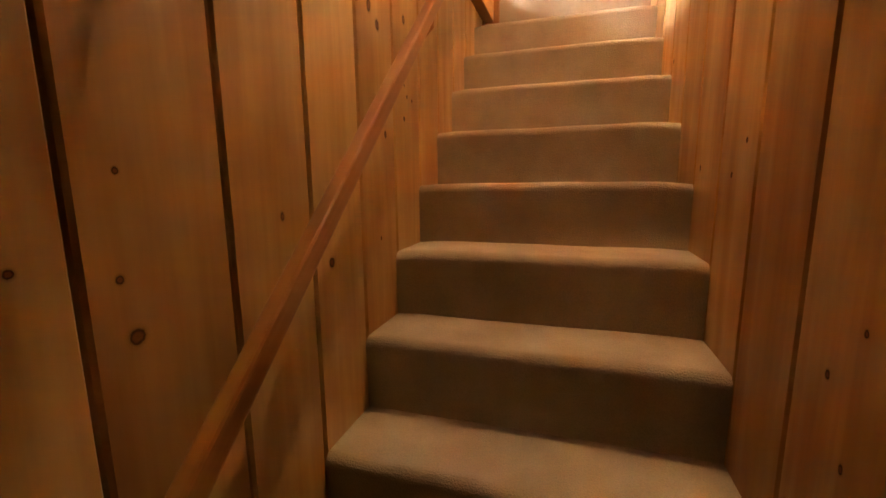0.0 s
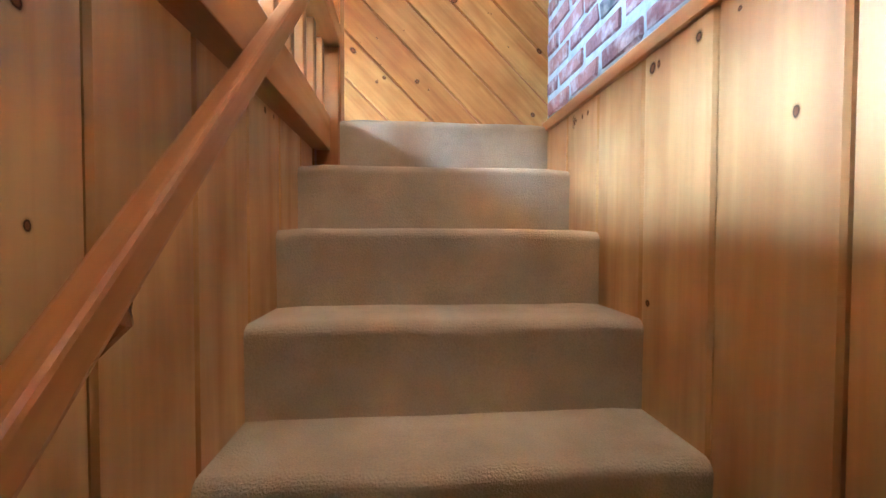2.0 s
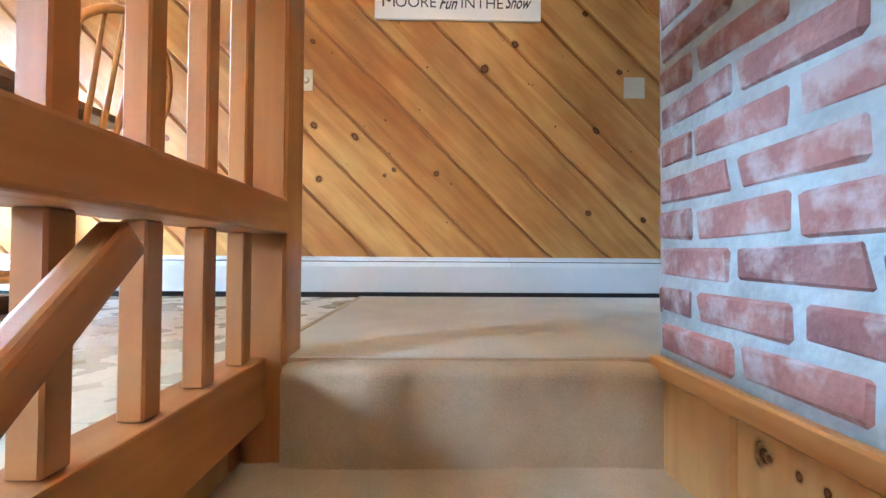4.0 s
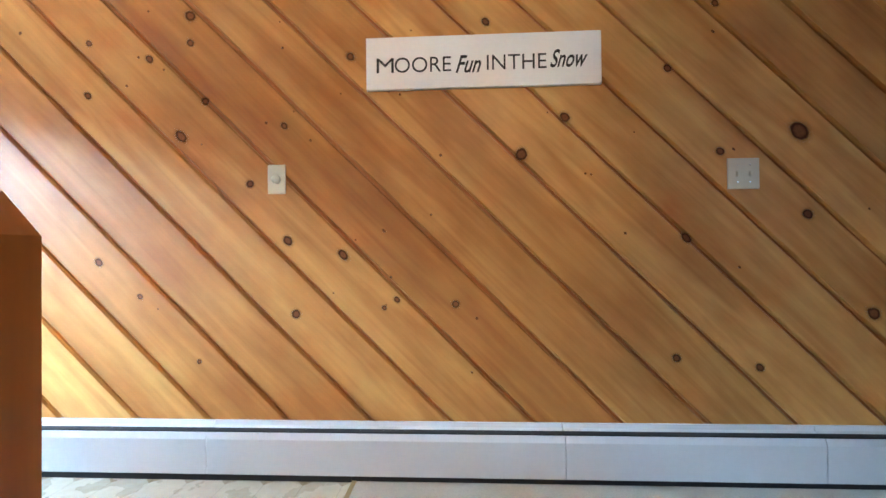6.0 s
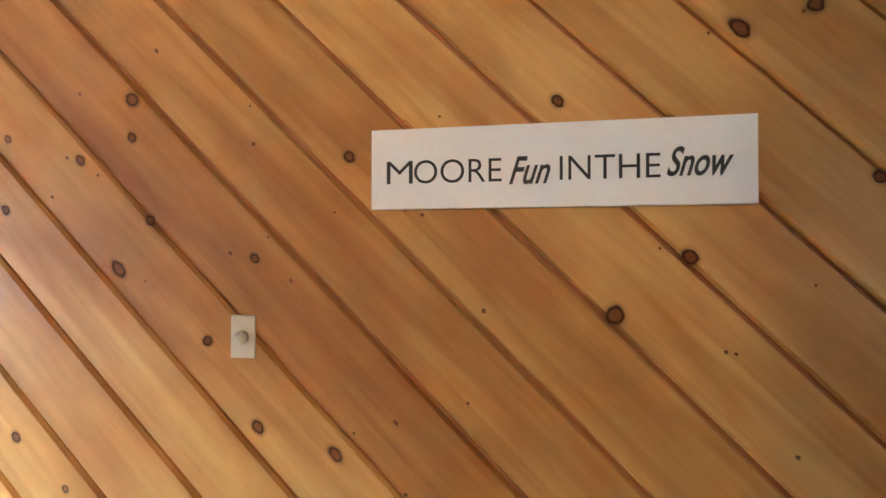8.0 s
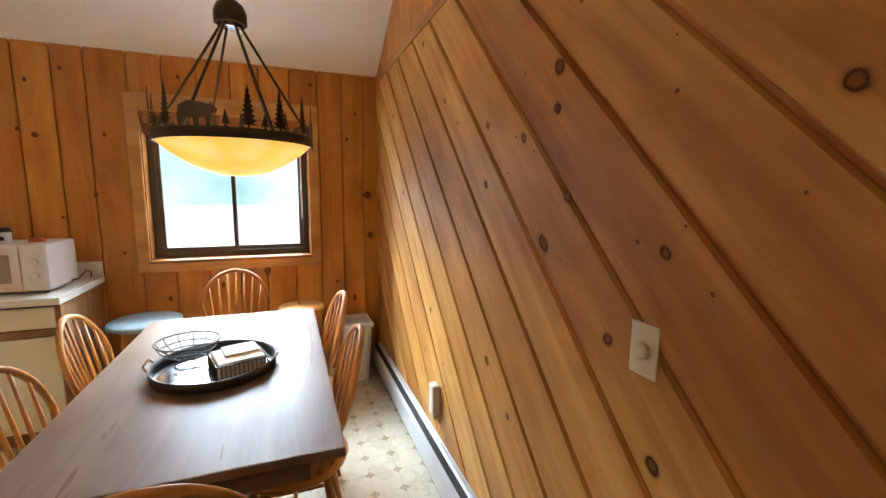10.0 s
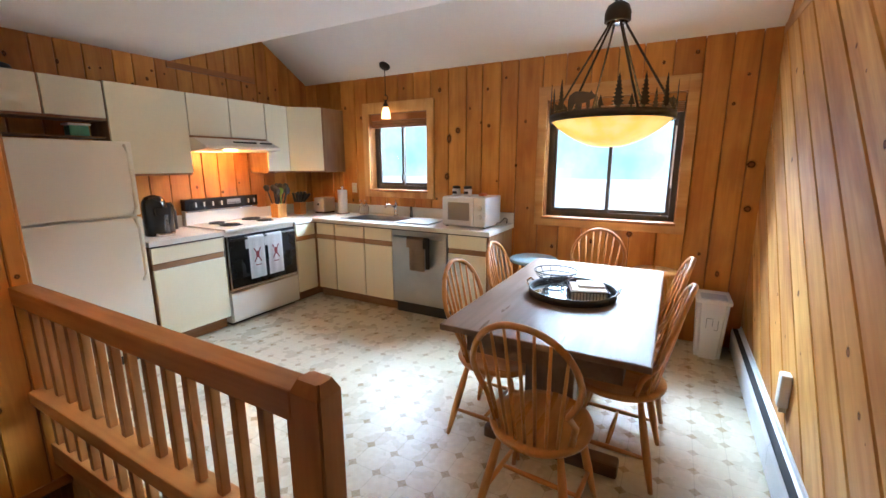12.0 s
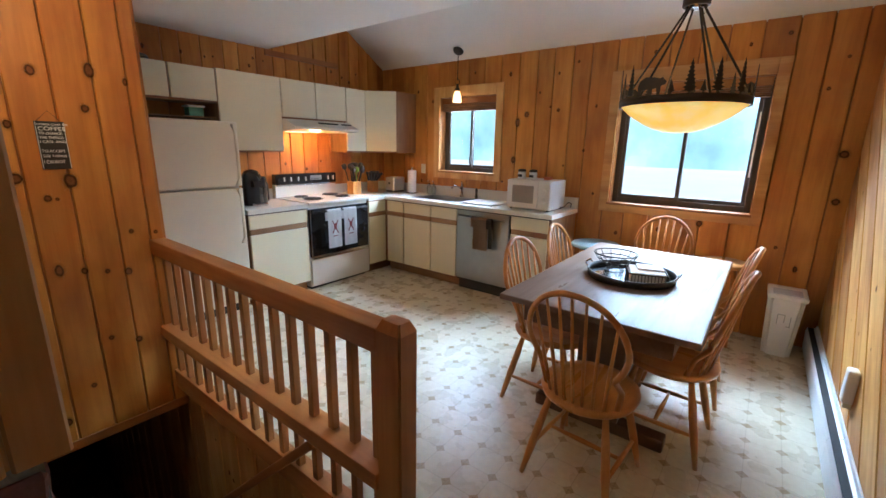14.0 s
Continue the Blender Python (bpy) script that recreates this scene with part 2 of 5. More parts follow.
def knot_material():
    """A knot in its own unit disc: brown heart, dark ring and a stain that fades into the board."""
    m = material("knot_wood", (0.12, 0.045, 0.015), 0.6)
    base(m).inputs["Specular IOR Level"].default_value = 0.15
    v = coords(m, (1, 1, 1))
    t = m.node_tree.nodes.new("ShaderNodeTexCoord")
    ln_ = nd(m, "VectorMath", op="LENGTH")
    ln(m, t.outputs["Object"], ln_.inputs[0])
    wob = nd(m, "Math", op="MULTIPLY_ADD", i1=0.34, i2=-0.17)
    ln(m, noise_tex(m, v, 1.7, 3, 0.6), wob.inputs[0])
    d = nd(m, "Math", op="ADD")
    ln(m, ln_.outputs["Value"], d.inputs[0])
    ln(m, wob.outputs[0], d.inputs[1])
    c = ramp(m, d.outputs[0], [(0.0, (0.17, 0.062, 0.020)), (0.22, (0.20, 0.075, 0.024)), (0.36, (0.13, 0.045, 0.013)), (0.43, (0.045, 0.014, 0.004)), (0.50, (0.09, 0.030, 0.008)), (0.58, (0.30, 0.115, 0.026)), (1.0, (0.40, 0.17, 0.045))])
    fine = ramp(m, noise_tex(m, v, 9.0, 3), [(0.3, (0.6, 0.6, 0.6)), (0.7, (1.15, 1.15, 1.15))])
    ln(m, mix(m, "MULTIPLY", 0.6, c, fine), base(m).inputs["Base Color"])
    ln(m, ramp(m, d.outputs[0], [(0.0, (1, 1, 1)), (0.48, (1, 1, 1)), (0.57, (0.4, 0.4, 0.4)), (0.72, (0.14, 0.14, 0.14)), (0.92, (0, 0, 0))]), base(m).inputs["Alpha"])
    return m


KNOT = knot_material()
BRICK = brick_material()


def glowing(name, color, strength, rough=0.4):
    m = material(name, color, rough)
    base(m).inputs["Emission Color"].default_value = (*color, 1)
    base(m).inputs["Emission Strength"].default_value = strength
    return m


def amber_glass():
    m = glowing("amber_glass", (1.0, 0.55, 0.12), 0.9, 0.35)
    n = noise_tex(m, coords(m, (1, 1, 1), False), 9.0, 3)
    c = ramp(m, n, [(0.35, (1.0, 0.52, 0.07)), (0.65, (1.0, 0.74, 0.22))])
    ln(m, c, base(m).inputs["Emission Color"])
    ln(m, c, base(m).inputs["Base Color"])
    return m


AMBER = amber_glass()
LAMP = glowing("lit_shade_glass", (1.0, 0.62, 0.28), 3.0)
CLEAR = material("clear_plastic", (0.93, 0.95, 0.95), 0.08)
base(CLEAR).inputs["Transmission Weight"].default_value = 0.75
base(CLEAR).inputs["IOR"].default_value = 1.35
GLASS = material("window_glass", (1, 1, 1), 0.0)
base(GLASS).inputs["Transmission Weight"].default_value = 1.0
base(GLASS).inputs["IOR"].default_value = 1.05


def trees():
    m = material("glowing_tree_line", (0.05, 0.09, 0.07), 1.0)
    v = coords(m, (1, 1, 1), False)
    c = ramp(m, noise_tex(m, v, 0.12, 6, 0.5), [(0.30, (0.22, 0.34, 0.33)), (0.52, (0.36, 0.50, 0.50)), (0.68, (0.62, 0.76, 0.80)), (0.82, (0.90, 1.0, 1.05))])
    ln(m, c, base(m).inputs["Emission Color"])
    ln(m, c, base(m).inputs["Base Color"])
    # the glow stands in for daylight falling on the trees
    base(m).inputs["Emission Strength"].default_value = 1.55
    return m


TREES = trees()


def vinyl():
    m = material("vinyl_floor", (0.7, 0.64, 0.5), 0.28)
    t = m.node_tree.nodes.new("ShaderNodeTexCoord")
    sep = nd(m, "SeparateXYZ")
    ln(m, t.outputs["Object"], sep.inputs[0])
    P = 0.150

    def cell(out, off):
        a = nd(m, "Math", op="MULTIPLY_ADD", i1=1 / P, i2=off)
        ln(m, out, a.inputs[0])
        f = nd(m, "Math", op="FRACT")
        ln(m, a.outputs[0], f.inputs[0])
        s = nd(m, "Math", op="SUBTRACT", i1=0.5)
        ln(m, f.outputs[0], s.inputs[0])
        b = nd(m, "Math", op="ABSOLUTE")
        ln(m, s.outputs[0], b.inputs[0])
        return b.outputs[0]

    u, w = cell(sep.outputs[0], 3.107), cell(sep.outputs[1], 9.967)
    add = nd(m, "Math", op="ADD")
    ln(m, u, add.inputs[0])
    ln(m, w, add.inputs[1])
    mx = nd(m, "Math", op="MINIMUM")
    ln(m, u, mx.inputs[0])
    ln(m, w, mx.inputs[1])
    dia = ramp(m, add.outputs[0], [(0.0, (1, 1, 1)), (0.175, (1, 1, 1)), (0.19, (0, 0, 0)), (1.0, (0, 0, 0))])
    lines = ramp(m, mx.outputs[0], [(0.0, (1, 1, 1)), (0.008, (1, 1, 1)), (0.016, (0, 0, 0)), (1.0, (0, 0, 0))])
    v = coords(m, (1, 1, 1), False)
    n1 = noise_tex(m, v, 30, 4)
    basec = ramp(m, n1, [(0.3, (0.56, 0.50, 0.37)), (0.7, (0.62, 0.57, 0.44))])
    tan = ramp(m, noise_tex(m, v, 80, 3), [(0.3, (0.36, 0.28, 0.165)), (0.7, (0.46, 0.38, 0.25))])
    c = mix(m, "MIX", dia, basec, tan)
    c = mix(m, "MULTIPLY", 0.35, c, mix(m, "MIX", lines, (1, 1, 1, 1), (0.5, 0.45, 0.35, 1)))
    ln(m, c, base(m).inputs["Base Color"])
    ln(m, ramp(m, noise_tex(m, v, 6, 4), [(0.3, (0.22, 0.22, 0.22)), (0.7, (0.36, 0.36, 0.36))]), base(m).inputs["Roughness"])
    bump(m, noise_tex(m, v, 45, 2), 0.12, 0.002)
    return m


VINYL = vinyl()


# ---- mesh helpers ----
def add_box(bm, x0, x1, y0, y1, z0, z1, m=None):
    vs = [bm.verts.new((x, y, z)) for x in (x0, x1) for y in (y0, y1) for z in (z0, z1)]
    if m is not None:
        for v in vs:
            v.co = m @ v.co
    for f in ((0, 1, 3, 2), (4, 6, 7, 5), (0, 4, 5, 1), (2, 3, 7, 6), (0, 2, 6, 4), (1, 5, 7, 3)):
        bm.faces.new([vs[i] for i in f])
    return vs


def box(x0, x1, y0, y1, z0, z1, bevel=0.0, seg=2):
    bm = bmesh.new()
    add_box(bm, x0, x1, y0, y1, z0, z1)
    if bevel:
        bmesh.ops.bevel(bm, geom=bm.edges[:], offset=bevel, segments=seg, affect="EDGES", profile=0.6)
    return bm


def add_tube(bm, points, radii, sides=10, closed=False):
    """A tube along points; radii is one number or one for each point."""
    pts = [Vector(p) for p in points]
    if not hasattr(radii, "__len__"):
        radii = [radii] * len(pts)
    rings, up = [], Vector((0, 0, 1))
    n = len(pts)
    for i, p in enumerate(pts):
        if closed:
            d = pts[(i + 1) % n] - pts[i - 1]
        else:
            d = pts[min(i + 1, n - 1)] - pts[max(i - 1, 0)]
        d.normalize()
        side = d.cross(up if abs(d.z) < 0.95 else Vector((1, 0, 0))).normalized()
        top = side.cross(d)
        rings.append([bm.verts.new(p + radii[i] * (math.cos(a) * side + math.sin(a) * top)) for a in (2 * math.pi * k / sides for k in range(sides))])
    for i in range(n if closed else n - 1):
        a, b = rings[i], rings[(i + 1) % n]
        for k in range(sides):
            bm.faces.new((a[k], a[(k + 1) % sides], b[(k + 1) % sides], b[k]))
    if not closed:
        bm.faces.new(rings[0][::-1])
        bm.faces.new(rings[-1])
    return bm


def tube(points, radii, sides=10, closed=False):
    return add_tube(bmesh.new(), points, radii, sides, closed)


def lathe(profile, sides=28, at=(0, 0, 0)):
    """profile: (radius, height) from bottom to top, closed at both ends."""
    bm = bmesh.new()
    rings = [[bm.verts.new((at[0] + r * math.cos(a), at[1] + r * math.sin(a), at[2] + z)) for a in (2 * math.pi * k / sides for k in range(sides))] for r, z in profile]
    for a, b in zip(rings, rings[1:]):
        for k in range(sides):
            bm.faces.new((a[k], a[(k + 1) % sides], b[(k + 1) % sides], b[k]))
    bm.faces.new(rings[0][::-1])
    bm.faces.new(rings[-1])
    return bm


def prism(outline, y0, y1):
    """An outline in x and z, given thickness along y."""
    bm = bmesh.new()
    a = [bm.verts.new((x, y0, z)) for x, z in outline]
    b = [bm.verts.new((x, y1, z)) for x, z in outline]
    n = len(a)
    bm.faces.new(a)
    bm.faces.new(b[::-1])
    for i in range(n):
        bm.faces.new((a[i], b[i], b[(i + 1) % n], a[(i + 1) % n]))
    return bm


def finish(bm, name, mat, smooth=False):
    bmesh.ops.recalc_face_normals(bm, faces=bm.faces[:])
    me = bpy.data.meshes.new(name)
    bm.to_mesh(me)
    bm.free()
    me.materials.append(mat)
    if smooth:
        for p in me.polygons:
            p.use_smooth = True
    return me


def part(name, bm, mat, parent=None, label="", smooth=False, at=None):
    if mat.name in GRAINED:
        size = [max(v.co[i] for v in bm.verts) - min(v.co[i] for v in bm.verts) for i in range(3)]
        mat = GRAINED[mat.name][size.index(max(size))]
    ob = new(name, finish(bm, name, mat, smooth))
    if parent is not None:
        ob.parent = parent
    if at is not None:
        ob.matrix_basis = at
    return tagged(ob, label)


def thing(name, label, category, group="", at=(0, 0, 0), turn=0):
    ob = new(name)
    ob.matrix_basis = pose(*at, 0, 0, turn)
    return tagged(ob, label, category, group)


def struct(name, bm, mat, label=""):
    return tagged(part(name, bm, mat), label, kind="structure")


def merged(*boxes, bevel=0.0):
    bm = bmesh.new()
    for b in boxes:
        add_box(bm, *b)
    if bevel:
        bmesh.ops.bevel(bm, geom=bm.edges[:], offset=bevel, segments=1, affect="EDGES")
    return bm


def clip_poly(poly, keep):
    """Clip a polygon (list of 2D points) to the half plane keep = (a, b, c): a x + b y <= c."""
    a, b, c = keep
    out = []
    for i, p in enumerate(poly):
        q = poly[(i + 1) % len(poly)]
        fp, fq = a * p[0] + b * p[1] - c, a * q[0] + b * q[1] - c
        if fp <= 0:
            out.append(p)
        if (fp < 0 < fq) or (fq < 0 < fp):
            s = fp / (fp - fq)
            out.append((p[0] + s * (q[0] - p[0]), p[1] + s * (q[1] - p[1])))
    return out


def board_bm(poly, thick, chamfer=0.013, depth=0.013):
    """A board with outline poly (x across, z along), its back at y=0 and its face at -thick, long edges eased."""
    bm = bmesh.new()
    cx = sum(p[0] for p in poly) / len(poly)
    x0, x1 = min(p[0] for p in poly), max(p[0] for p in poly)
    half = max(1e-4, (x1 - x0) / 2)
    mid = (x0 + x1) / 2
    back = [bm.verts.new((x, 0, z)) for x, z in poly]
    side = [bm.verts.new((x, -thick + depth, z)) for x, z in poly]
    face = [bm.verts.new((mid + (x - mid) * (1 - chamfer / half), -thick, z)) for x, z in poly]
    n = len(poly)
    for a, b in ((back, side), (side, face)):
        for i in range(n):
            bm.faces.new((a[i], a[(i + 1) % n], b[(i + 1) % n], b[i]))
    bm.faces.new(face)
    return bm


def boards(wall, name, origin, turn, angle, width, region, holes, mat, gap=0.006, thick=0.018, seed=1, jitter=0.0, phase=None, joints=None, ease=(0.005, 0.006)):
    """Boards on a wall. origin and turn place the wall's own frame (x along, z up, room towards -y); angle leans the boards
    from upright; region and holes are (x0, x1, z0, z1) or polygons in that frame."""
    rng = random.Random(seed)
    base_m = pose(*origin, 0, 0, turn)
    ca, sa = math.cos(radians(angle)), math.sin(radians(angle))

    def poly_of(r):
        return r if isinstance(r, list) else [(r[0], r[2]), (r[1], r[2]), (r[1], r[3]), (r[0], r[3])]

    def to_local(p):
        return (ca * p[0] + sa * p[1], -sa * p[0] + ca * p[1])

    outer = [to_local(p) for p in poly_of(region)]
    x, xmax = min(p[0] for p in outer), max(p[0] for p in outer)
    if phase is not None:
        x = phase + math.floor((x - phase) / width) * width
    count = 0
    while x < xmax - 0.01:
        w = width * (1 + rng.uniform(-jitter, jitter))
        if joints and any(j > x + 0.01 for j in joints):
            w = min(j for j in joints if j > x + 0.01) - x
        strip = [clip_poly(clip_poly(outer, (-1, 0, -(x + gap / 2))), (1, 0, x + w - gap / 2))]
        for h in holes:
            ph = [to_local(p) for p in poly_of(h)]
            nxt = []
            for s in strip:
                rest = s
                n = len(ph)
                area2 = sum(ph[i][0] * ph[(i + 1) % n][1] - ph[(i + 1) % n][0] * ph[i][1] for i in range(n))
                q = ph if area2 > 0 else ph[::-1]
                for i in ((1, 3, 0, 2) if n == 4 else range(n)):
                    (ax, ay), (bx, by) = q[i], q[(i + 1) % n]
                    a, b = by - ay, ax - bx
                    c = a * ax + b * ay
                    out = clip_poly(rest, (-a, -b, -c)) if len(rest) > 2 else []
                    if len(out) > 2:
                        nxt.append(out)
                    rest = clip_poly(rest, (a, b, c)) if len(rest) > 2 else []
            strip = nxt
        for s in strip:
            if len(s) < 3:
                continue
            sx, sz = [p[0] for p in s], [p[1] for p in s]
            if max(sx) - min(sx) < 0.012 or max(sz) - min(sz) < 0.012:
                continue
            clean = [p for i, p in enumerate(s) if math.dist(p, s[i - 1]) > 1e-4]
            if len(clean) < 3:
                continue
            mx, mz = (min(sx) + max(sx)) / 2, (min(sz) + max(sz)) / 2
            ob = part(name, board_bm([(p[0] - mx, p[1] - mz) for p in clean], thick, *ease), mat, wall)
            ob.matrix_basis = base_m @ pose(0, 0, 0, 0, -angle, 0) @ pose(mx, 0, mz)
            count += 1
        x += w
    return count


# ---- large structure ----
T = 0.14
struct("floor", merged((XW - T, XL - 0.02, YC - T, T, -0.18, 0.0), (XL - 0.02, -0.052, YN + 0.06, T, -0.18, 0.0)), VINYL, "cream vinyl floor printed with octagons and tan diamonds")
struct("floor", merged((-0.048, XE + T, YN + 0.06, T, -0.18, 0.006), (XR + 0.02, XE + T, -6.0, YN + 0.06, -0.18, 0.006)), CARPET_UP, "pale beige looped carpet in the living room")
struct("floor", merged((-2.0, 3.0, -9.0, -1.0, ZB - 0.15, ZB)), CARPET, "brown carpet on the lower floor")
struct("threshold", box(-0.060, -0.042, YN + 0.05, -0.07, 0.0, 0.009, 0.003), BRASSY, "thin oak strip between vinyl and carpet")

# walls: cores behind the boards
wall_n = struct("wall_north", merged((XW - T, XE + T, 0.0, T, -0.18, 5.2)), GROOVE_PALE, "pine wall of diagonal knotty boards")
W1, W2 = (-1.648, -0.560, 0.985, 2.018), (-3.67, -2.908, 1.180, 2.012)
wall_w = struct("wall_west", merged(
    (XW - T, XW, YC - T, W2[0], -0.18, 2.7), (XW - T, XW, W2[1], W1[0], -0.18, 2.7), (XW - T, XW, W1[1], 0.0, -0.18, 2.7),
    (XW - T, XW, W2[0], W2[1], -0.18, W2[2]), (XW - T, XW, W2[0], W2[1], W2[3], 2.7),
    (XW - T, XW, W1[0], W1[1], -0.18, W1[2]), (XW - T, XW, W1[0], W1[1], W1[3], 2.7)), GROOVE, "amber knotty pine wall of upright boards with two windows")
struct("wall_breast", merged((XR - 0.012, XR + 0.608, YP + 0.001, YN + 0.047, 0.931, ZF)), PINE, "knotty pine boards above the brickwork")
wall_s = struct("wall_south", merged((XW, 0.02, YC - T, YC, -0.18, 4.6)), GROOVE, "amber knotty pine wall behind the kitchen cabinets")
wall_p = struct("wall_partition", merged((-0.06, XR + 0.03, YP - 0.1, YP, -0.24, ZF), (-0.06, 0.02, YC, YP - 0.1, -0.18, ZF)), GROOVE, "orange knotty pine wall above the stairs")
stair_l = struct("wall_stair", merged((XL - 0.12, XL - 0.018, -8.9, YN + 0.045, ZB, -0.01)), GROOVE, "knotty pine stair wall of upright boards")
stair_r = struct("wall_stair", merged((XR + 0.018, XR + 0.12, -8.9, YN + 0.045, ZB, -0.04)), GROOVE, "knotty pine stair wall of upright boards")
struct("wall_lower", merged((-2.0, 3.0, -9.1, -8.9, ZB, -0.18), (XL, XR, YP - 2.2, YP - 2.1, -0.42, -0.18)), TRIM)
struct("ceiling", merged((XL - 0.12, XR + 0.12, -8.9, YP - 0.1, -0.30, -0.19)), PLASTER, "white ceiling over the lower stairs")
# unseen opening, added so the living-room fill lamp can shine in
WE = (-5.2, -3.9, 0.7, 2.0)
wall_e = struct("wall_east", merged((XE, XE + T, -6.0, WE[0], -0.18, 4.0), (XE, XE + T, WE[1], 0.0, -0.18, 4.0), (XE, XE + T, WE[0], WE[1], -0.18, WE[2]), (XE, XE + T, WE[0], WE[1], WE[3], 4.0)), TRIM, "pine wall of the living room")
struct("wall_back", merged((XR + 0.03, XE, -6.14, -6.0, -0.18, 4.6)), TRIM, "pine wall at the back of the living room")

bm = prism([(XW - T, ZW), (XW - T, ZW + 0.2), (0.9, ZW + 0.2 + SLOPE * (0.9 - XW)), (XE + 0.3, ZW + 0.2 + SLOPE * (0.9 - XW) - SLOPE * (XE - 0.6)), (XE + 0.3, ZW + SLOPE * (0.9 - XW) - SLOPE * (XE - 0.6)), (0.9, ZW + SLOPE * (0.9 - XW)), (XW, ZW)], -6.2, 0.2)
struct("ceiling", bm, PLASTER, "white sloping plaster ceiling")
struct("ceiling", merged((-1.60, XE, -6.0, -0.001, ZF, ZF + 0.2)), PLASTER, "flat white plaster ceiling below the loft")

# ground, glowing tree backdrop
struct("ground", merged((-400, XW - T - 0.02, -200, 200, -0.9, -0.7), (XE + T + 0.02, 400, -200, 200, -0.9, -0.7)), GROUND, "pale gravel ground outside")
struct("backdrop", merged((-62, -61.8, -70, 70, -0.7, 16), (62, 62.2, -70, 70, -0.7, 16)), TREES, "self-lit backdrop of a bluish green line of trees")


# ---- windows ----
def window(name, y0, y1, z0, z1, trim):
    w = tagged(new(name), "double sliding window with a dark brown frame and pine casing", kind="structure")
    oy0, oy1, oz0, oz1 = y0 - trim, y1 + trim, z0 - 0.085, z1 + 0.115
    xf = XW + 0.022
    part("window_casing", merged((xf, xf + 0.02, oy0, y0, oz0, oz1), (xf, xf + 0.02, y1, oy1, oz0, oz1), (xf, xf + 0.021, y0, y1, z1, oz1), (xf, xf + 0.021, y0, y1, oz0, z0), bevel=0.003), CASING, w, "pine casing")
    part("window_sill", box(XW - 0.09, xf + 0.032, y0 - 0.01, y1 + 0.01, z0 - 0.02, z0 + 0.002, 0.004), TRIM, w)
    part("jamb", merged((XW - 0.10, xf, y0 - 0.012, y0 + 0.006, z0, z1), (XW - 0.10, xf, y1 - 0.006, y1 + 0.012, z0, z1), (XW - 0.10, xf, y0, y1, z1 - 0.006, z1 + 0.012)), TRIM, w)
    f = 0.045
    a0, a1, b0, b1 = y0 + 0.006, y1 - 0.006, z0 + 0.002, z1 - 0.006
    x0, x1 = XW - 0.13, XW - 0.07
    part("window_frame", merged((x0, x1, a0, a0 + f, b0, b1), (x0, x1, a1 - f, a1, b0, b1), (x0, x1, a0 + f, a1 - f, b0, b0 + f), (x0, x1, a0 + f, a1 - f, b1 - f, b1), bevel=0.003), FRAME, w, "dark brown frame")
    mid = (a0 + a1) / 2
    for s0, s1, xx in ((a0 + f, mid + 0.014, x0 + 0.034), (mid - 0.014, a1 - f, x0 + 0.012)):
        sash = part("sash", merged((xx, xx + 0.02, s0, s0 + 0.028, b0 + f, b1 - f), (xx, xx + 0.02, s1 - 0.028, s1, b0 + f, b1 - f), (xx, xx + 0.02, s0 + 0.028, s1 - 0.028, b0 + f, b0 + f + 0.03), (xx, xx + 0.02, s0 + 0.028, s1 - 0.028, b1 - f - 0.03, b1 - f)), FRAME, w)
        pane = part("pane", merged((xx + 0.008, xx + 0.012, s0 + 0.028, s1 - 0.028, b0 + f + 0.03, b1 - f - 0.03)), GLASS, sash)
        pane.visible_shadow = False
    part("blind_rod", box(x1 + 0.002, x1 + 0.010, y1 - 0.062, y1 - 0.050, z0 + 0.28, z0 + 0.78, 0.002), PLASTIC, w, "thin white rod")
    part("latch", box(x1 - 0.004, x1 + 0.014, mid - 0.012, mid + 0.012, (b0 + b1) / 2 - 0.32, (b0 + b1) / 2 - 0.24, 0.004), FRAME, w)
    return w


win1 = window("window_1", *W1, 0.078)
win2 = window("window_2", *W2, 0.085)


def blind(y0, y1, z1, drop):
    b = thing("roman_blind", "rolled-up dark wooden slat blind with a pine valance in the window", "blind", "blinds over the windows")
    part("headrail", box(XW - 0.055, XW + 0.012, y0 + 0.012, y1 - 0.012, z1 - 0.075, z1 - 0.008, 0.004), TRIM, b, "pine valance")
    for k in range(5):
        z = z1 - 0.078 - k * (drop - 0.075) / 5
        part("slat", box(XW - 0.05 - 0.004 * (k % 2), XW + 0.006 - 0.004 * (k % 2), y0 + 0.014, y1 - 0.014, z - (drop - 0.075) / 5 + 0.002, z, 0.005, 1), BLIND, b)
    return b


blind(W1[0], W1[1], W1[3], 0.15)
blind(W2[0], W2[1], W2[3], 0.15)


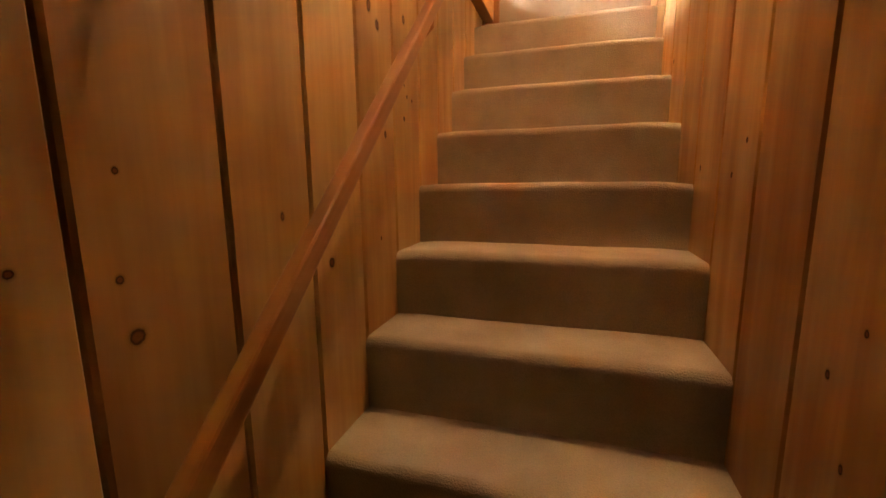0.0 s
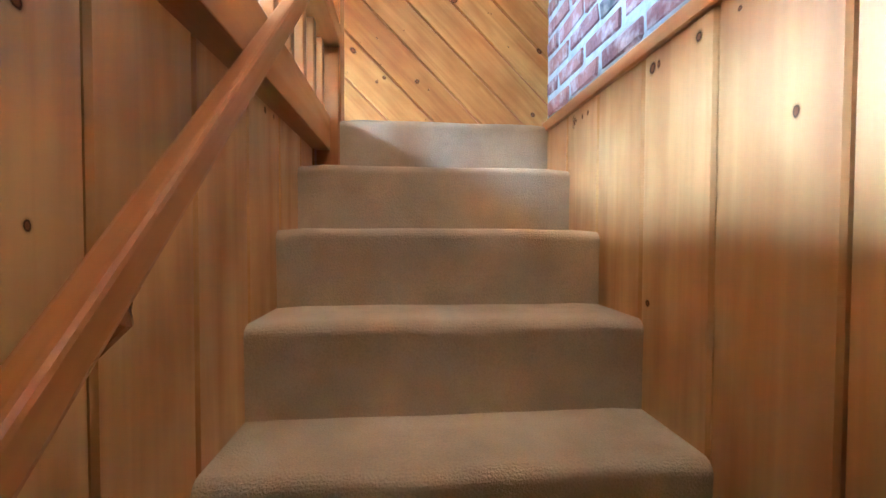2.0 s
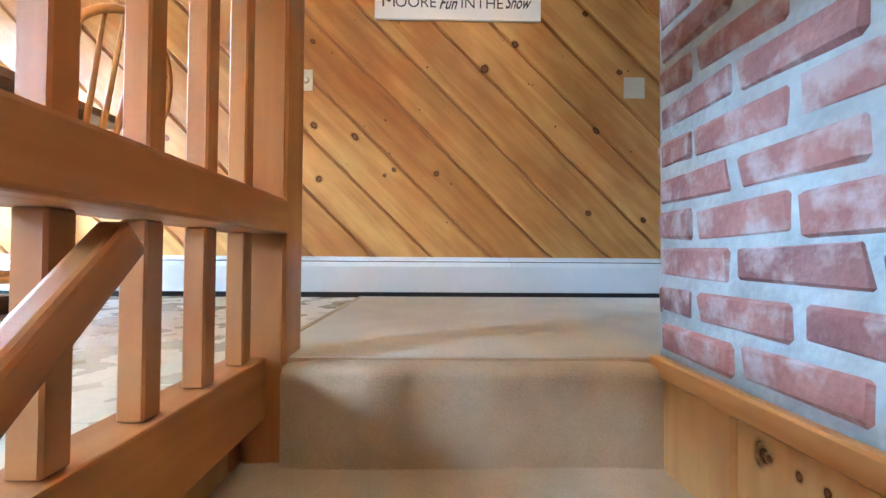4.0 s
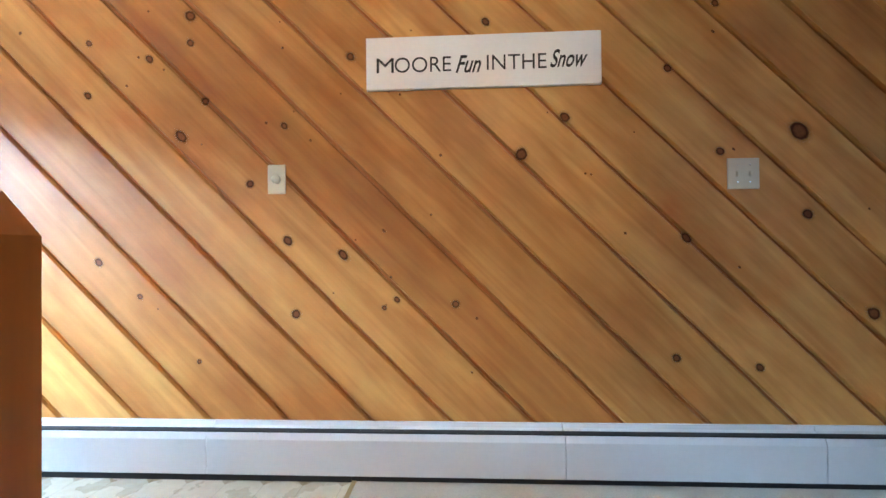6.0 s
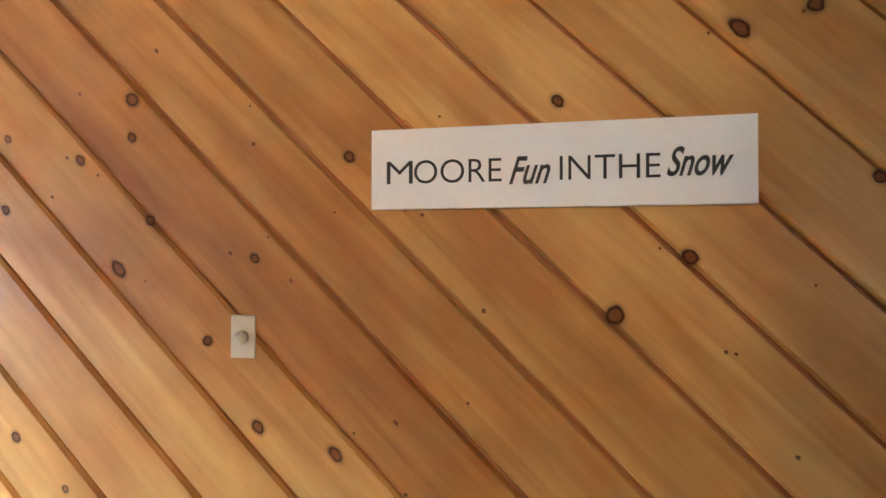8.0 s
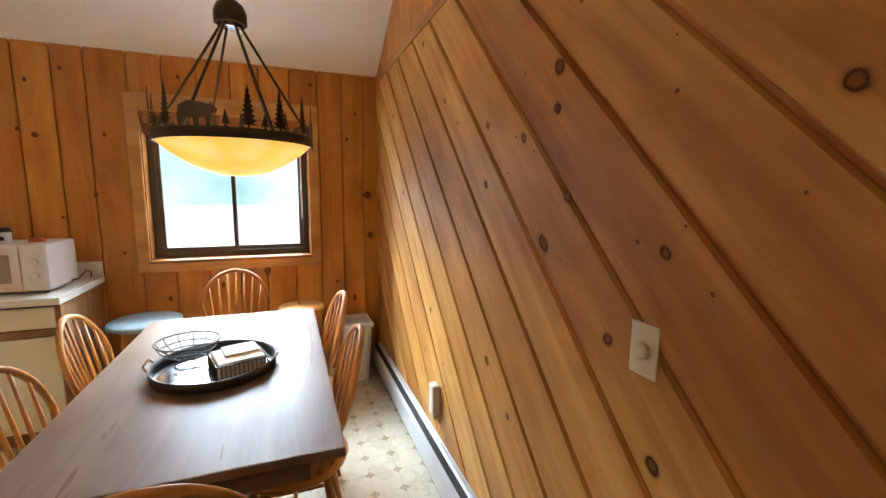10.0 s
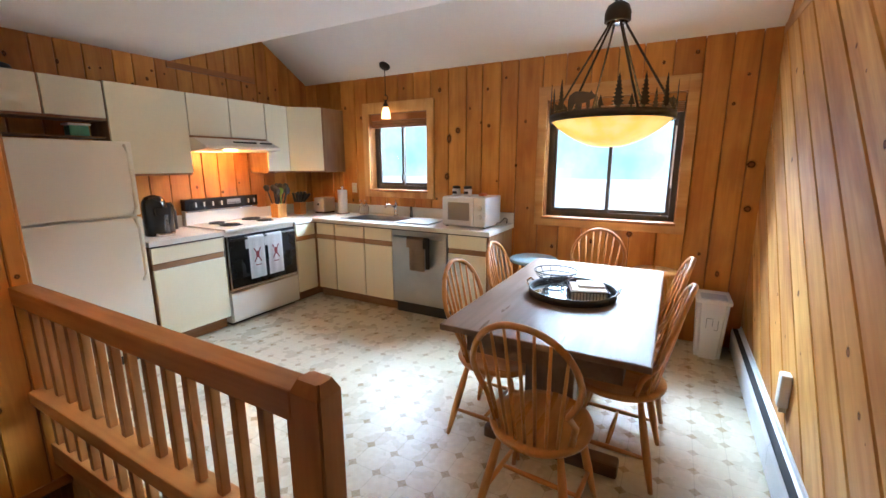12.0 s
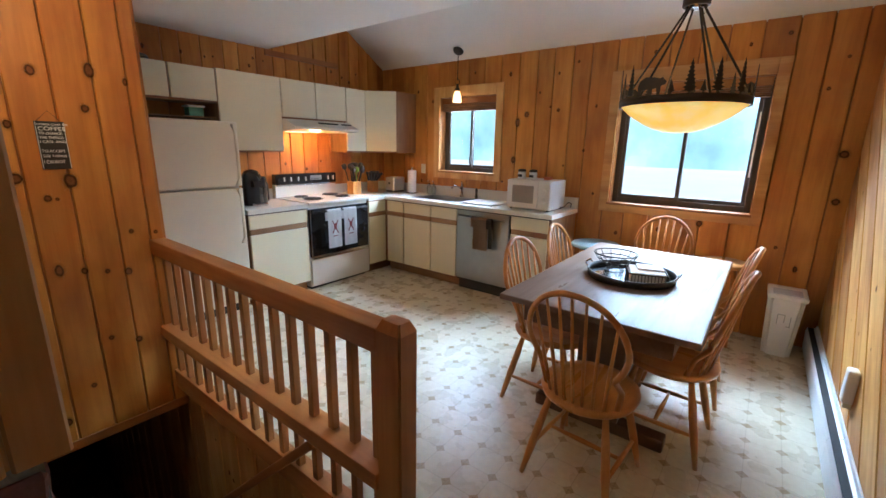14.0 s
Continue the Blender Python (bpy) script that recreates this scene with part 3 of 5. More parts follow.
# ---- stairs and railing ----
def staircase():
    st = thing("staircase", "straight flight of stairs covered in worn brown looped carpet", "stairs")
    # each tread with its riser and rounded nosing
    for k in range(STEPS):
        z, y = -RISE * k, YN - RUN * k
        x0, x1 = (NX1 if k == 0 else XL) + 0.001, XR - 0.001
        rad = 0.026
        pts = [(y + 0.05 + RUN, z), (y + rad + 0.004, z)]
        for a in range(0, 91, 15):
            pts.append((y + rad - rad * math.sin(radians(a)), z - rad + rad * math.cos(radians(a))))
        pts += [(y + 0.003, z - 0.09), (y + 0.004, z - RISE - 0.03), (y + 0.05 + RUN, z - RISE - 0.03)]
        if k == 0:
            pts = [(yy if yy < y + 0.04 else y + 0.05, zz) for yy, zz in pts]
        bm = bmesh.new()
        nx = 12
        rows = []
        for i in range(nx + 1):
            x = x0 + (x1 - x0) * i / nx
            edge = 0.006 * max(0.0, 1 - min(i, nx - i) / 1.0)
            sag = 0.001 * math.sin(x * 9 + k * 2.1) + 0.0007 * math.sin(x * 23 + k)
            rows.append([bm.verts.new((x, py + (edge + 0.0008 * math.sin(x * 13 + k * 1.7) if j > 0 else 0), pz + (sag - edge if pz > z - 0.06 else 0))) for j, (py, pz) in enumerate(pts)])
        m = len(pts)
        for a, b in zip(rows, rows[1:]):
            for j in range(m):
                bm.faces.new((a[j], b[j], b[(j + 1) % m], a[(j + 1) % m]))
        bm.faces.new(rows[0])
        bm.faces.new(rows[-1][::-1])
        part("step", bm, CARPET, st, smooth=False)
    return st


staircase()
struct("landing_edge", box(NX1 + 0.001, XR - 0.001, YN + 0.0505, YN + 0.0595, -RISE, 0.003), CARPET, "carpeted edge of the upper floor")




def railing():
    r = thing("railing", "pine stair railing with square balusters and a capped newel post", "railing")
    bm = bmesh.new()
    w1 = 0.885
    add_box(bm, NX0, NX1, NY0, NY1, -RISE, w1)
    bmesh.ops.bevel(bm, geom=[e for e in bm.edges if abs(e.verts[0].co.z - e.verts[1].co.z) > 0.1], offset=0.006, segments=2, affect="EDGES")
    top = [f for f in bm.faces if f.calc_center_median().z > w1 - 0.001]
    res = bmesh.ops.inset_region(bm, faces=top, thickness=0.022)
    bmesh.ops.translate(bm, verts=top[0].verts[:], vec=(0, 0, 0.035))
    part("newel_post", bm, TRIM, r, "square pine newel with a chamfered top")
    part("top_rail", box(-0.070, 0.020, YP, NY0 - 0.001, 0.795, 0.885, 0.007), TRIM, r, "thick pine top rail")
    part("middle_rail", box(-0.085, 0.030, YP, NY0 - 0.001, 0.262, 0.332, 0.006), TRIM, r, "wide pine middle rail")
    n = 15
    for i in range(n):
        y = YP + 0.06 + (NY0 - YP - 0.12) * i / (n - 1)
        part("baluster", merged((-0.058, -0.024, y - 0.017, y + 0.017, 0.333, 0.794), (-0.058, -0.024, y - 0.017, y + 0.017, 0.013, 0.261), bevel=0.003), TRIM, r)
    part("base_board", box(-0.088, -0.012, YP, NY0 - 0.001, -0.112, 0.012, 0.004), TRIM, r, "pine board under the balusters")
    return r


railing()


def handrail():
    h = thing("handrail", "rounded pine handrail fixed along the stair wall", "handrail")
    slope = 0.93
    y1, z1, L = -1.83, 0.238, 2.6
    p0, p1 = Vector((0.012, y1 - L, z1 - L * slope)), Vector((0.004, y1, z1))
    d = (p1 - p0)
    bm = box(-0.017, 0.017, -0.022, 0.022, 0, d.length, 0.009, 3)
    q = d.to_track_quat("Z", "X").to_matrix().to_4x4()
    part("rail", bm, TRIM, h, "pine rail", at=Matrix.Translation(p0) @ q @ pose(0, 0, 0, 0, 0, 90))
    for s in (0.3, 0.72):
        p = p0.lerp(p1, s)
        part("bracket", tube([(XL + 0.018, p.y, p.z - 0.10), (XL + 0.04, p.y, p.z - 0.10), (0.0, p.y, p.z - 0.07), (0.008, p.y, p.z - 0.035)], 0.008, 8), TRIM, h)
    return h


handrail()
struct("trim", merged((-0.0875, NX0 - 0.0005, YN + 0.0, NY1, -0.203, -0.001)), TRIM, "pine filler beside the newel")
struct("trim_cap", merged((XR - 0.010, XR + 0.10, -3.37, YN + 0.05, -0.026, 0.014), bevel=0.004), CASING, "pine cap along the foot of the brickwork")
struct("trim", merged((XL, XR, YP - 0.002, YP + 0.022, -0.26, -0.20), bevel=0.004), TRIM, "pine strip along the foot of the partition")
struct("trim", merged((XW + 0.022, -1.60, -0.024, 0.0, 2.345, 2.405)), TRIM, "horizontal pine trim on the diagonal wall")
struct("trim", merged((-2.45, -1.56, YC + 0.018, YC + 0.04, 2.31, 2.36)), TRIM, "horizontal pine trim above the cabinets")


def chimney():
    c = thing("brick_chimney", "old red brick chimney breast with thick grey mortar", "chimney")
    x0, y0, y1, z0, z1 = XR + 0.008, YN + 0.035, -3.37, 0.015, 0.93
    part("mortar", box(x0, x0 + 0.6, y1, y0, z0, z1), MORTAR, c, "grey mortar core")
    rng = random.Random(4)
    BL, BH, J = 0.202, 0.059, 0.015
    meshes = []
    for v in range(10):
        bm = bmesh.new()
        add_box(bm, -0.012, 0.012, -BL / 2, BL / 2, -BH / 2, BH / 2)
        for vert in bm.verts:
            vert.co += Vector((rng.uniform(-.004, .003), rng.uniform(-.010, .008), rng.uniform(-.006, .005)))
        bmesh.ops.bevel(bm, geom=bm.edges[:], offset=0.008, segments=1, affect="EDGES")
        meshes.append(finish(bm, "brick", BRICK))
    n, row = 0, 0
    z = z0 + J + BH / 2
    while z < z1 - BH / 2 and n < 300:
        y = y0 - 0.004 - (BL / 2 if row % 2 == 0 else BL / 4 + 0.0)
        while y > y1 + BL / 2:
            b = new("brick", rng.choice(meshes))
            b.parent = c
            sy = 0.5 if (row % 2 and y > y0 - BL / 2) else 1.0
            b.matrix_basis = pose(x0 + 0.008 + rng.uniform(-.003, .003), y, z + rng.uniform(-.003, .003), rng.uniform(-1.8, 1.8)) @ Matrix.Diagonal((1, sy, 1, 1))
            if abs(y + 2.0) < 0.12 and abs(z - 0.22) < 0.04:
                b.data = b.data.copy()
                b.data.materials[0] = SOOT
            n += 1
            y -= (BL * (0.75 if sy == 0.5 else 1.0) + J)
        x = x0 + BL / 2 + (0 if row % 2 else 0.05)
        while x < x0 + 0.6 - BL / 2:
            b = new("brick", rng.choice(meshes))
            b.parent = c
            b.matrix_basis = pose(x, y0 + 0.002, z, 0, 0, 90)
            n += 1
            x += BL + J
        z += BH + J
        row += 1
    return c


chimney()

# ---- baseboard heater ----
def heater():
    h = thing("baseboard_heater", "long white enamelled baseboard heater with a dark shaded slot along its top", "heater")
    prof = [(0.0, 0.03), (-0.062, 0.03), (-0.066, 0.165), (-0.058, 0.188), (-0.052, 0.188), (-0.052, 0.180), (-0.012, 0.198), (-0.008, 0.215), (0.0, 0.215)]
    x0, x1 = XW + 0.08, 2.6
    edges = [x0, -1.55, -0.62, 0.74, 1.66, x1]
    for a, b in zip(edges, edges[1:]):
        bm = bmesh.new()
        P = [[bm.verts.new((x, y - 0.02, z)) for y, z in prof] for x in (a + 0.0015, b - 0.0015)]
        n = len(prof)
        for i in range(n):
            bm.faces.new((P[0][i], P[0][(i + 1) % n], P[1][(i + 1) % n], P[1][i]))
        bm.faces.new(P[0])
        bm.faces.new(P[1][::-1])
        part("cover", bm, HEATER, h)
    # solid dark strips painted as the shade in the slot and below the cover
    part("slot", merged((x0 + 0.01, x1 - 0.01, -0.076, -0.030, 0.1885, 0.1925)), GAP_SHADE, h, "dark shaded slot")
    part("kick_gap", merged((x0 + 0.01, x1 - 0.01, -0.07, -0.021, 0.001, 0.0295)), GAP_SHADE, h, "dark block as shade under the heater")
    return h


heater()


# ---- kitchen cabinets ----
YF, XF = -4.0, -2.58          # fronts of the base units on both walls
ZT = 0.892


def base_unit(name, label, x0, x1, y0, y1, front, doors):
    """front: 'y' faces +y, 'x' faces +x. doors: stretches along the front."""
    u = thing(name, label, "cabinet", "base cabinets under the worktop")
    part("body", box(x0, x1, y0, y1, 0.10, ZT - 0.042), OAKTRIM, u, "oak-coloured side")
    if front == "y":
        part("toe_kick", box(x0, x1, y0, y1 - 0.06, 0.0, 0.10), OAKTRIM, u)
    else:
        part("toe_kick", box(x0, x1 - 0.06, y0, y1, 0.0, 0.10), OAKTRIM, u)
    for a, b in doors:
        for nm, z0, z1 in (("door", 0.115, 0.665), ("drawer_front", 0.718, 0.838)):
            g = 0.004
            if front == "y":
                bm = box(a + g, b - g, y1 + 0.001, y1 + 0.019, z0, z1, 0.002, 1)
            else:
                bm = box(x1 + 0.001, x1 + 0.019, a + g, b - g, z0, z1, 0.002, 1)
            part(nm, bm, CREAM, u, "cream laminate front")
        z0, z1 = 0.668, 0.714
        if front == "y":
            part("pull_rail", box(a + 0.004, b - 0.004, y1 + 0.001, y1 + 0.012, z0, z1, 0.004, 1), OAKTRIM, u, "oak finger pull")
        else:
            part("pull_rail", box(x1 + 0.001, x1 + 0.012, a + 0.004, b - 0.004, z0, z1, 0.004, 1), OAKTRIM, u, "oak finger pull")
    return u


base_unit("base_cabinet", "cream laminate base cabinet with an oak finger rail beside the fridge", -1.515, -0.925, YC + 0.02, YF - 0.02, "y", [(-1.515, -0.925)])
base_unit("base_cabinet", "cream laminate corner base cabinet with an oak finger rail", XW + 0.02, -2.315, YC + 0.02, YF - 0.02, "y", [(XF + 0.002, -2.315)])
base_unit("base_cabinet", "cream laminate base cabinet under the sink with oak finger rails", XW + 0.02, XF - 0.02, YF - 0.018, -2.965, "x", [(YF + 0.02, -3.725), (-3.715, -3.32), (-3.315, -2.968)])
base_unit("base_cabinet", "cream laminate end base cabinet with a pale oak side", XW + 0.02, XF - 0.02, -2.345, -1.945, "x", [(-2.345, -1.965)])


def worktop():
    w = thing("worktop", "off-white laminate worktop with a low upstand round two walls", "worktop")
    z0, z1 = ZT - 0.04, ZT
    sx0, sx1, sy0, sy1 = -3.05, -2.66, -3.66, -3.00
    part("top", merged((-1.522, -0.918, YC + 0.02, YF + 0.005, z0, z1)), COUNTER, w)
    part("top", merged((XW + 0.02, -2.31, YC + 0.02, YF + 0.005, z0, z1)), COUNTER, w)
    part("top", merged((XW + 0.02, sx0, YF + 0.006, -1.93, z0, z1), (sx1, XF + 0.02, YF + 0.006, -1.93, z0, z1), (sx0, sx1, YF + 0.006, sy0, z0, z1), (sx0, sx1, sy1, -1.93, z0, z1)), COUNTER, w)
    part("front_seam", box(-1.521, -0.919, YF - 0.008, YF + 0.0035, z0 - 0.009, z0 - 0.0005), BLACKMATT, w, "dark seam under the worktop")
    part("front_seam", box(XF + 0.008, XF + 0.0185, YF + 0.01, -1.94, z0 - 0.009, z0 - 0.0005), BLACKMATT, w, "dark seam under the worktop")
    part("upstand", merged((XW + 0.02, XW + 0.04, YC + 0.04, -1.93, z1, z1 + 0.105)), COUNTER, w, "off-white upstand")
    part("upstand", merged((XW + 0.02, -2.31, YC + 0.02, YC + 0.04, z1, z1 + 0.105)), COUNTER, w, "off-white upstand")
    part("upstand", merged((-1.522, -0.918, YC + 0.02, YC + 0.04, z1, z1 + 0.105)), COUNTER, w, "off-white upstand")
    return w


worktop()


def sink():
    s = thing("kitchen_sink", "stainless steel sink let into the worktop under the window", "sink")
    bm = bmesh.new()
    x0, x1, y0, y1 = -3.055, -2.655, -3.665, -2.995
    add_box(bm, x0 - 0.02, x1 + 0.02, y0 - 0.02, y0 + 0.03, ZT, ZT + 0.006)
    add_box(bm, x0 - 0.02, x1 + 0.02, y1 - 0.03, y1 + 0.02, ZT, ZT + 0.006)
    add_box(bm, x0 - 0.02, x0 + 0.04, y0 + 0.03, y1 - 0.03, ZT, ZT + 0.006)
    add_box(bm, x1 - 0.03, x1 + 0.02, y0 + 0.03, y1 - 0.03, ZT, ZT + 0.006)
    part("rim", bm, STEEL, s)
    bm = merged((x0 + 0.006, x0 + 0.012, y0 + 0.006, y1 - 0.006, ZT - 0.17, ZT), (x1 - 0.012, x1 - 0.006, y0 + 0.006, y1 - 0.006, ZT - 0.17, ZT), (x0 + 0.012, x1 - 0.012, y0 + 0.006, y0 + 0.012, ZT - 0.17, ZT), (x0 + 0.012, x1 - 0.012, y1 - 0.012, y1 - 0.006, ZT - 0.17, ZT), (x0 + 0.006, x1 - 0.006, y0 + 0.006, y1 - 0.006, ZT - 0.176, ZT - 0.17))
    part("basin", bm, STEEL, s)
    t = thing("tap", "chrome single-lever kitchen tap behind the sink", "tap")
    part("base", lathe([(0.028, 0), (0.026, 0.02), (0.016, 0.03), (0.016, 0.10), (0.02, 0.11), (0.02, 0.135), (0.012, 0.145)], 16, (-3.09, -3.27, ZT + 0.006)), CHROME, t, smooth=True)
    part("spout", tube([(-3.08, -3.27, ZT + 0.10), (-3.02, -3.28, ZT + 0.135), (-2.95, -3.29, ZT + 0.14), (-2.92, -3.29, ZT + 0.12)], 0.011, 10), CHROME, t, smooth=True)
    part("lever", tube([(-3.09, -3.27, ZT + 0.145), (-3.12, -3.30, ZT + 0.18)], 0.007, 8), CHROME, t, smooth=True)
    d = thing("hand_sprayer", "small dark sink sprayer beside the tap", "sprayer")
    part("body", lathe([(0.018, 0), (0.016, 0.02), (0.011, 0.05), (0.014, 0.10), (0.008, 0.115)], 12, (-3.09, -3.07, ZT + 0.006)), BLACKMATT, d, smooth=True)
    b = thing("chopping_board", "white chopping board lying across the worktop by the sink", "board")
    part("board", box(-3.02, -2.66, -2.97, -2.60, ZT + 0.001, ZT + 0.016, 0.006), PLASTIC, b)


sink()


def upper(name, label, x0, x1, z0, z1, doors):
    u = thing(name, label, "cabinet", "wall cabinets over the worktop")
    part("body", box(x0, x1, YC + 0.02, -4.35, z0, z1), OAKTRIM, u, "oak-coloured carcass")
    for a, b in doors:
        part("door", box(a + 0.004, b - 0.004, -4.349, -4.331, z0 + 0.018, z1 - 0.003, 0.002, 1), CREAM, u, "cream laminate door")
    return u


ZU0, ZU1 = 1.375, 2.075
upper("wall_cabinet", "short cream wall cabinet above the fridge", -0.925, -0.065, 1.785, ZU1 - 0.01, [(-0.92, -0.56), (-0.555, -0.20)])
part("shelf", box(-0.925, -0.065, YC + 0.02, -4.40, 1.66, 1.672), OAKTRIM, tagged(thing("open_shelf", "dark open shelf gap above the fridge", "shelf"), "open oak shelf above the fridge"))
upper("wall_cabinet", "tall cream wall cabinet beside the range hood", -1.522, -0.927, ZU0, ZU1, [(-1.522, -0.927)])
upper("wall_cabinet", "short cream double wall cabinet above the range hood", -2.312, -1.524, 1.70, ZU1, [(-2.312, -1.92), (-1.918, -1.524)])
upper("wall_cabinet", "narrow tall cream wall cabinet with oak edging", -2.60, -2.314, ZU0, ZU1, [(-2.60, -2.316)])


def corner_cabinet():
    u = thing("wall_cabinet", "diagonal corner wall cabinet with cream door and oak side", "cabinet", "wall cabinets over the worktop")
    a, b = (-2.602, -4.35), (-2.86, -4.06)
    outline = [(XW + 0.02, YC + 0.02), (-2.602, YC + 0.02), a, b, (XW + 0.02, b[1])]
    bm = bmesh.new()
    lo = [bm.verts.new((x, y, ZU0)) for x, y in outline]
    hi = [bm.verts.new((x, y, ZU1)) for x, y in outline]
    bm.faces.new(lo)
    bm.faces.new(hi)
    for i in range(5):
        bm.faces.new((lo[i], lo[(i + 1) % 5], hi[(i + 1) % 5], hi[i]))
    part("body", bm, OAKTRIM, u, "pale oak carcass")
    L = math.dist(a, b)
    ang = math.degrees(math.atan2(b[1] - a[1], b[0] - a[0]))
    part("door", box(0.012, L - 0.02, -0.020, -0.001, 0.018, ZU1 - ZU0 - 0.004, 0.002, 1), CREAM, u, "cream laminate door", at=pose(a[0], a[1], ZU0, 0, 0, ang))
    return u


corner_cabinet()


def fridge():
    f = thing("fridge", "almond top-freezer refrigerator with long curved handles", "fridge")
    x0, x1, y0, y1, h = -0.905, -0.155, YC + 0.05, -4.01, 1.625
    part("body", box(x0, x1, y0, y1 - 0.06, 0.03, h, 0.006), FRIDGE, f)
    part("toe_grille", box(x0 + 0.02, x1 - 0.02, y1 - 0.08, y1 - 0.055, 0.0, 0.08), BLACKMATT, f)
    part("freezer_door", box(x0, x1, y1 - 0.055, y1, 1.105, h, 0.010, 3), FRIDGE, f)
    part("fridge_door", box(x0, x1, y1 - 0.055, y1, 0.085, 1.09, 0.010, 3), FRIDGE, f)
    for z0, z1 in ((1.115, 1.60), (0.62, 1.08)):
        pts = [(x0 + 0.045, y1 - 0.002, z0), (x0 + 0.045, y1 + 0.045, z0 + 0.06), (x0 + 0.045, y1 + 0.05, (z0 + z1) / 2), (x0 + 0.045, y1 + 0.045, z1 - 0.06), (x0 + 0.045, y1 - 0.002, z1)]
        part("handle", tube(pts, 0.012, 10), FRIDGE, f, "almond curved handle", smooth=True)
    return f


fridge()


def stove():
    s = thing("electric_stove", "off-white electric stove with coil burners and black glass oven door", "stove")
    x0, x1, y1 = -2.305, -1.530, YF
    part("body", box(x0, x1, YC + 0.025, y1 - 0.025, 0.03, 0.875, 0.003), WHITE, s)
    part("cooktop", box(x0 - 0.002, x1 + 0.002, YC + 0.09, y1 + 0.012, 0.876, 0.905, 0.007), WHITE, s, "off-white enamel top")
    part("side_plinth", box(x0 + 0.02, x1 - 0.02, YC + 0.03, y1 - 0.06, 0.0, 0.03), BLACKMATT, s)
    part("drawer", box(x0 + 0.004, x1 - 0.004, y1 - 0.024, y1 + 0.002, 0.045, 0.315, 0.004), WHITE, s, "off-white storage drawer")
    part("drawer_grip", box(x0 + 0.02, x1 - 0.02, y1 + 0.002, y1 + 0.020, 0.318, 0.338, 0.005), CHROME, s, "bright metal strip")
    part("oven_door", box(x0 + 0.004, x1 - 0.004, y1 - 0.024, y1 + 0.004, 0.345, 0.835, 0.006), BLACK, s, "black glass oven door")
    part("door_frame", merged((x0 + 0.004, x0 + 0.016, y1 + 0.004, y1 + 0.008, 0.345, 0.835), (x1 - 0.016, x1 - 0.004, y1 + 0.004, y1 + 0.008, 0.345, 0.835), (x0 + 0.016, x1 - 0.016, y1 + 0.004, y1 + 0.008, 0.345, 0.357)), CHROME, s)
    part("door_handle", tube([(x0 + 0.05, y1 + 0.002, 0.80), (x0 + 0.05, y1 + 0.04, 0.805), (x1 - 0.05, y1 + 0.04, 0.805), (x1 - 0.05, y1 + 0.002, 0.80)], 0.011, 8), BLACKMATT, s, "black oven handle", smooth=True)
    part("backguard", box(x0, x1, YC + 0.025, YC + 0.085, 0.876, 1.035, 0.004), WHITE, s)
    part("control_panel", box(x0, x1, YC + 0.025, YC + 0.10, 1.036, 1.145, 0.006), BLACK, s, "black control panel")
    part("panel_strip", box(x0 + 0.005, x1 - 0.005, YC + 0.086, YC + 0.104, 1.020, 1.036, 0.002), CHROME, s)
    for x in (-1.62, -1.70, -1.79, -1.88, -2.18, -2.25):
        knob = part("knob", lathe([(0.021, 0), (0.020, 0.010), (0.017, 0.014)], 16, (0, 0, 0)), BLACKMATT, s, "black knob with a pale grip", at=pose(x, YC + 0.10, 1.09, -90))
        part("grip", box(-0.005, 0.005, -0.022, 0.022, 0.014, 0.026, 0.002), PLASTIC, knob, "pale grip")
    part("clock", box(-2.10, -1.95, YC + 0.10, YC + 0.103, 1.07, 1.12, 0.001), STEEL, s, "small grey clock face")
    for k in range(7):
        part("button", box(-2.085 + 0.019 * k, -2.073 + 0.019 * k, YC + 0.103, YC + 0.105, 1.076, 1.088, 0.001), BLACKMATT, s)
    for bx, by, r in ((-1.73, -4.20, 0.095), (-2.10, -4.19, 0.075), (-1.74, -4.42, 0.075), (-2.11, -4.41, 0.095)):
        burner = part("burner", lathe([(r + 0.012, 0), (r + 0.012, 0.004), (r, 0.005), (r * 0.3, 0.002)], 24, (bx, by, 0.905)), CHROME, s, "chrome drip pan")
        pts = [(bx + (0.015 + (r - 0.02) * a / 25) * math.cos(a), by + (0.015 + (r - 0.02) * a / 25) * math.sin(a), 0.916) for a in np.linspace(0, 25, 80)]
        part("coil", tube(pts, 0.0055, 6), BLACKMATT, burner, "black coil")
    for tx in (-1.79, -1.995):
        t = thing("tea_towel", "white tea towel printed with crossed red skis on oven handle", "towel", "towels on the oven handle")
        part("cloth", cloth(0.17, 0.40), TOWEL, t, at=pose(tx, YF + 0.062, 0.822))
        for a in (-28, 28):
            part("ski_print", box(-0.006, 0.006, 0.0, 0.001, -0.075, 0.075), RED, t, "red printed ski", at=pose(tx, YF + 0.0665, 0.64, 0, a, 0))
        part("print_bar", box(-0.03, 0.03, 0.0, 0.001, -0.004, 0.004), RED, t, at=pose(tx, YF + 0.0675, 0.545))
        part("bear_print", lathe([(0.004, 0), (0.024, 0.0003), (0.002, 0.001)], 10), RED, t, at=pose(tx, YF + 0.0665, 0.645, -90) @ Matrix.Diagonal((0.8, 1.4, 1, 1)))
    return s


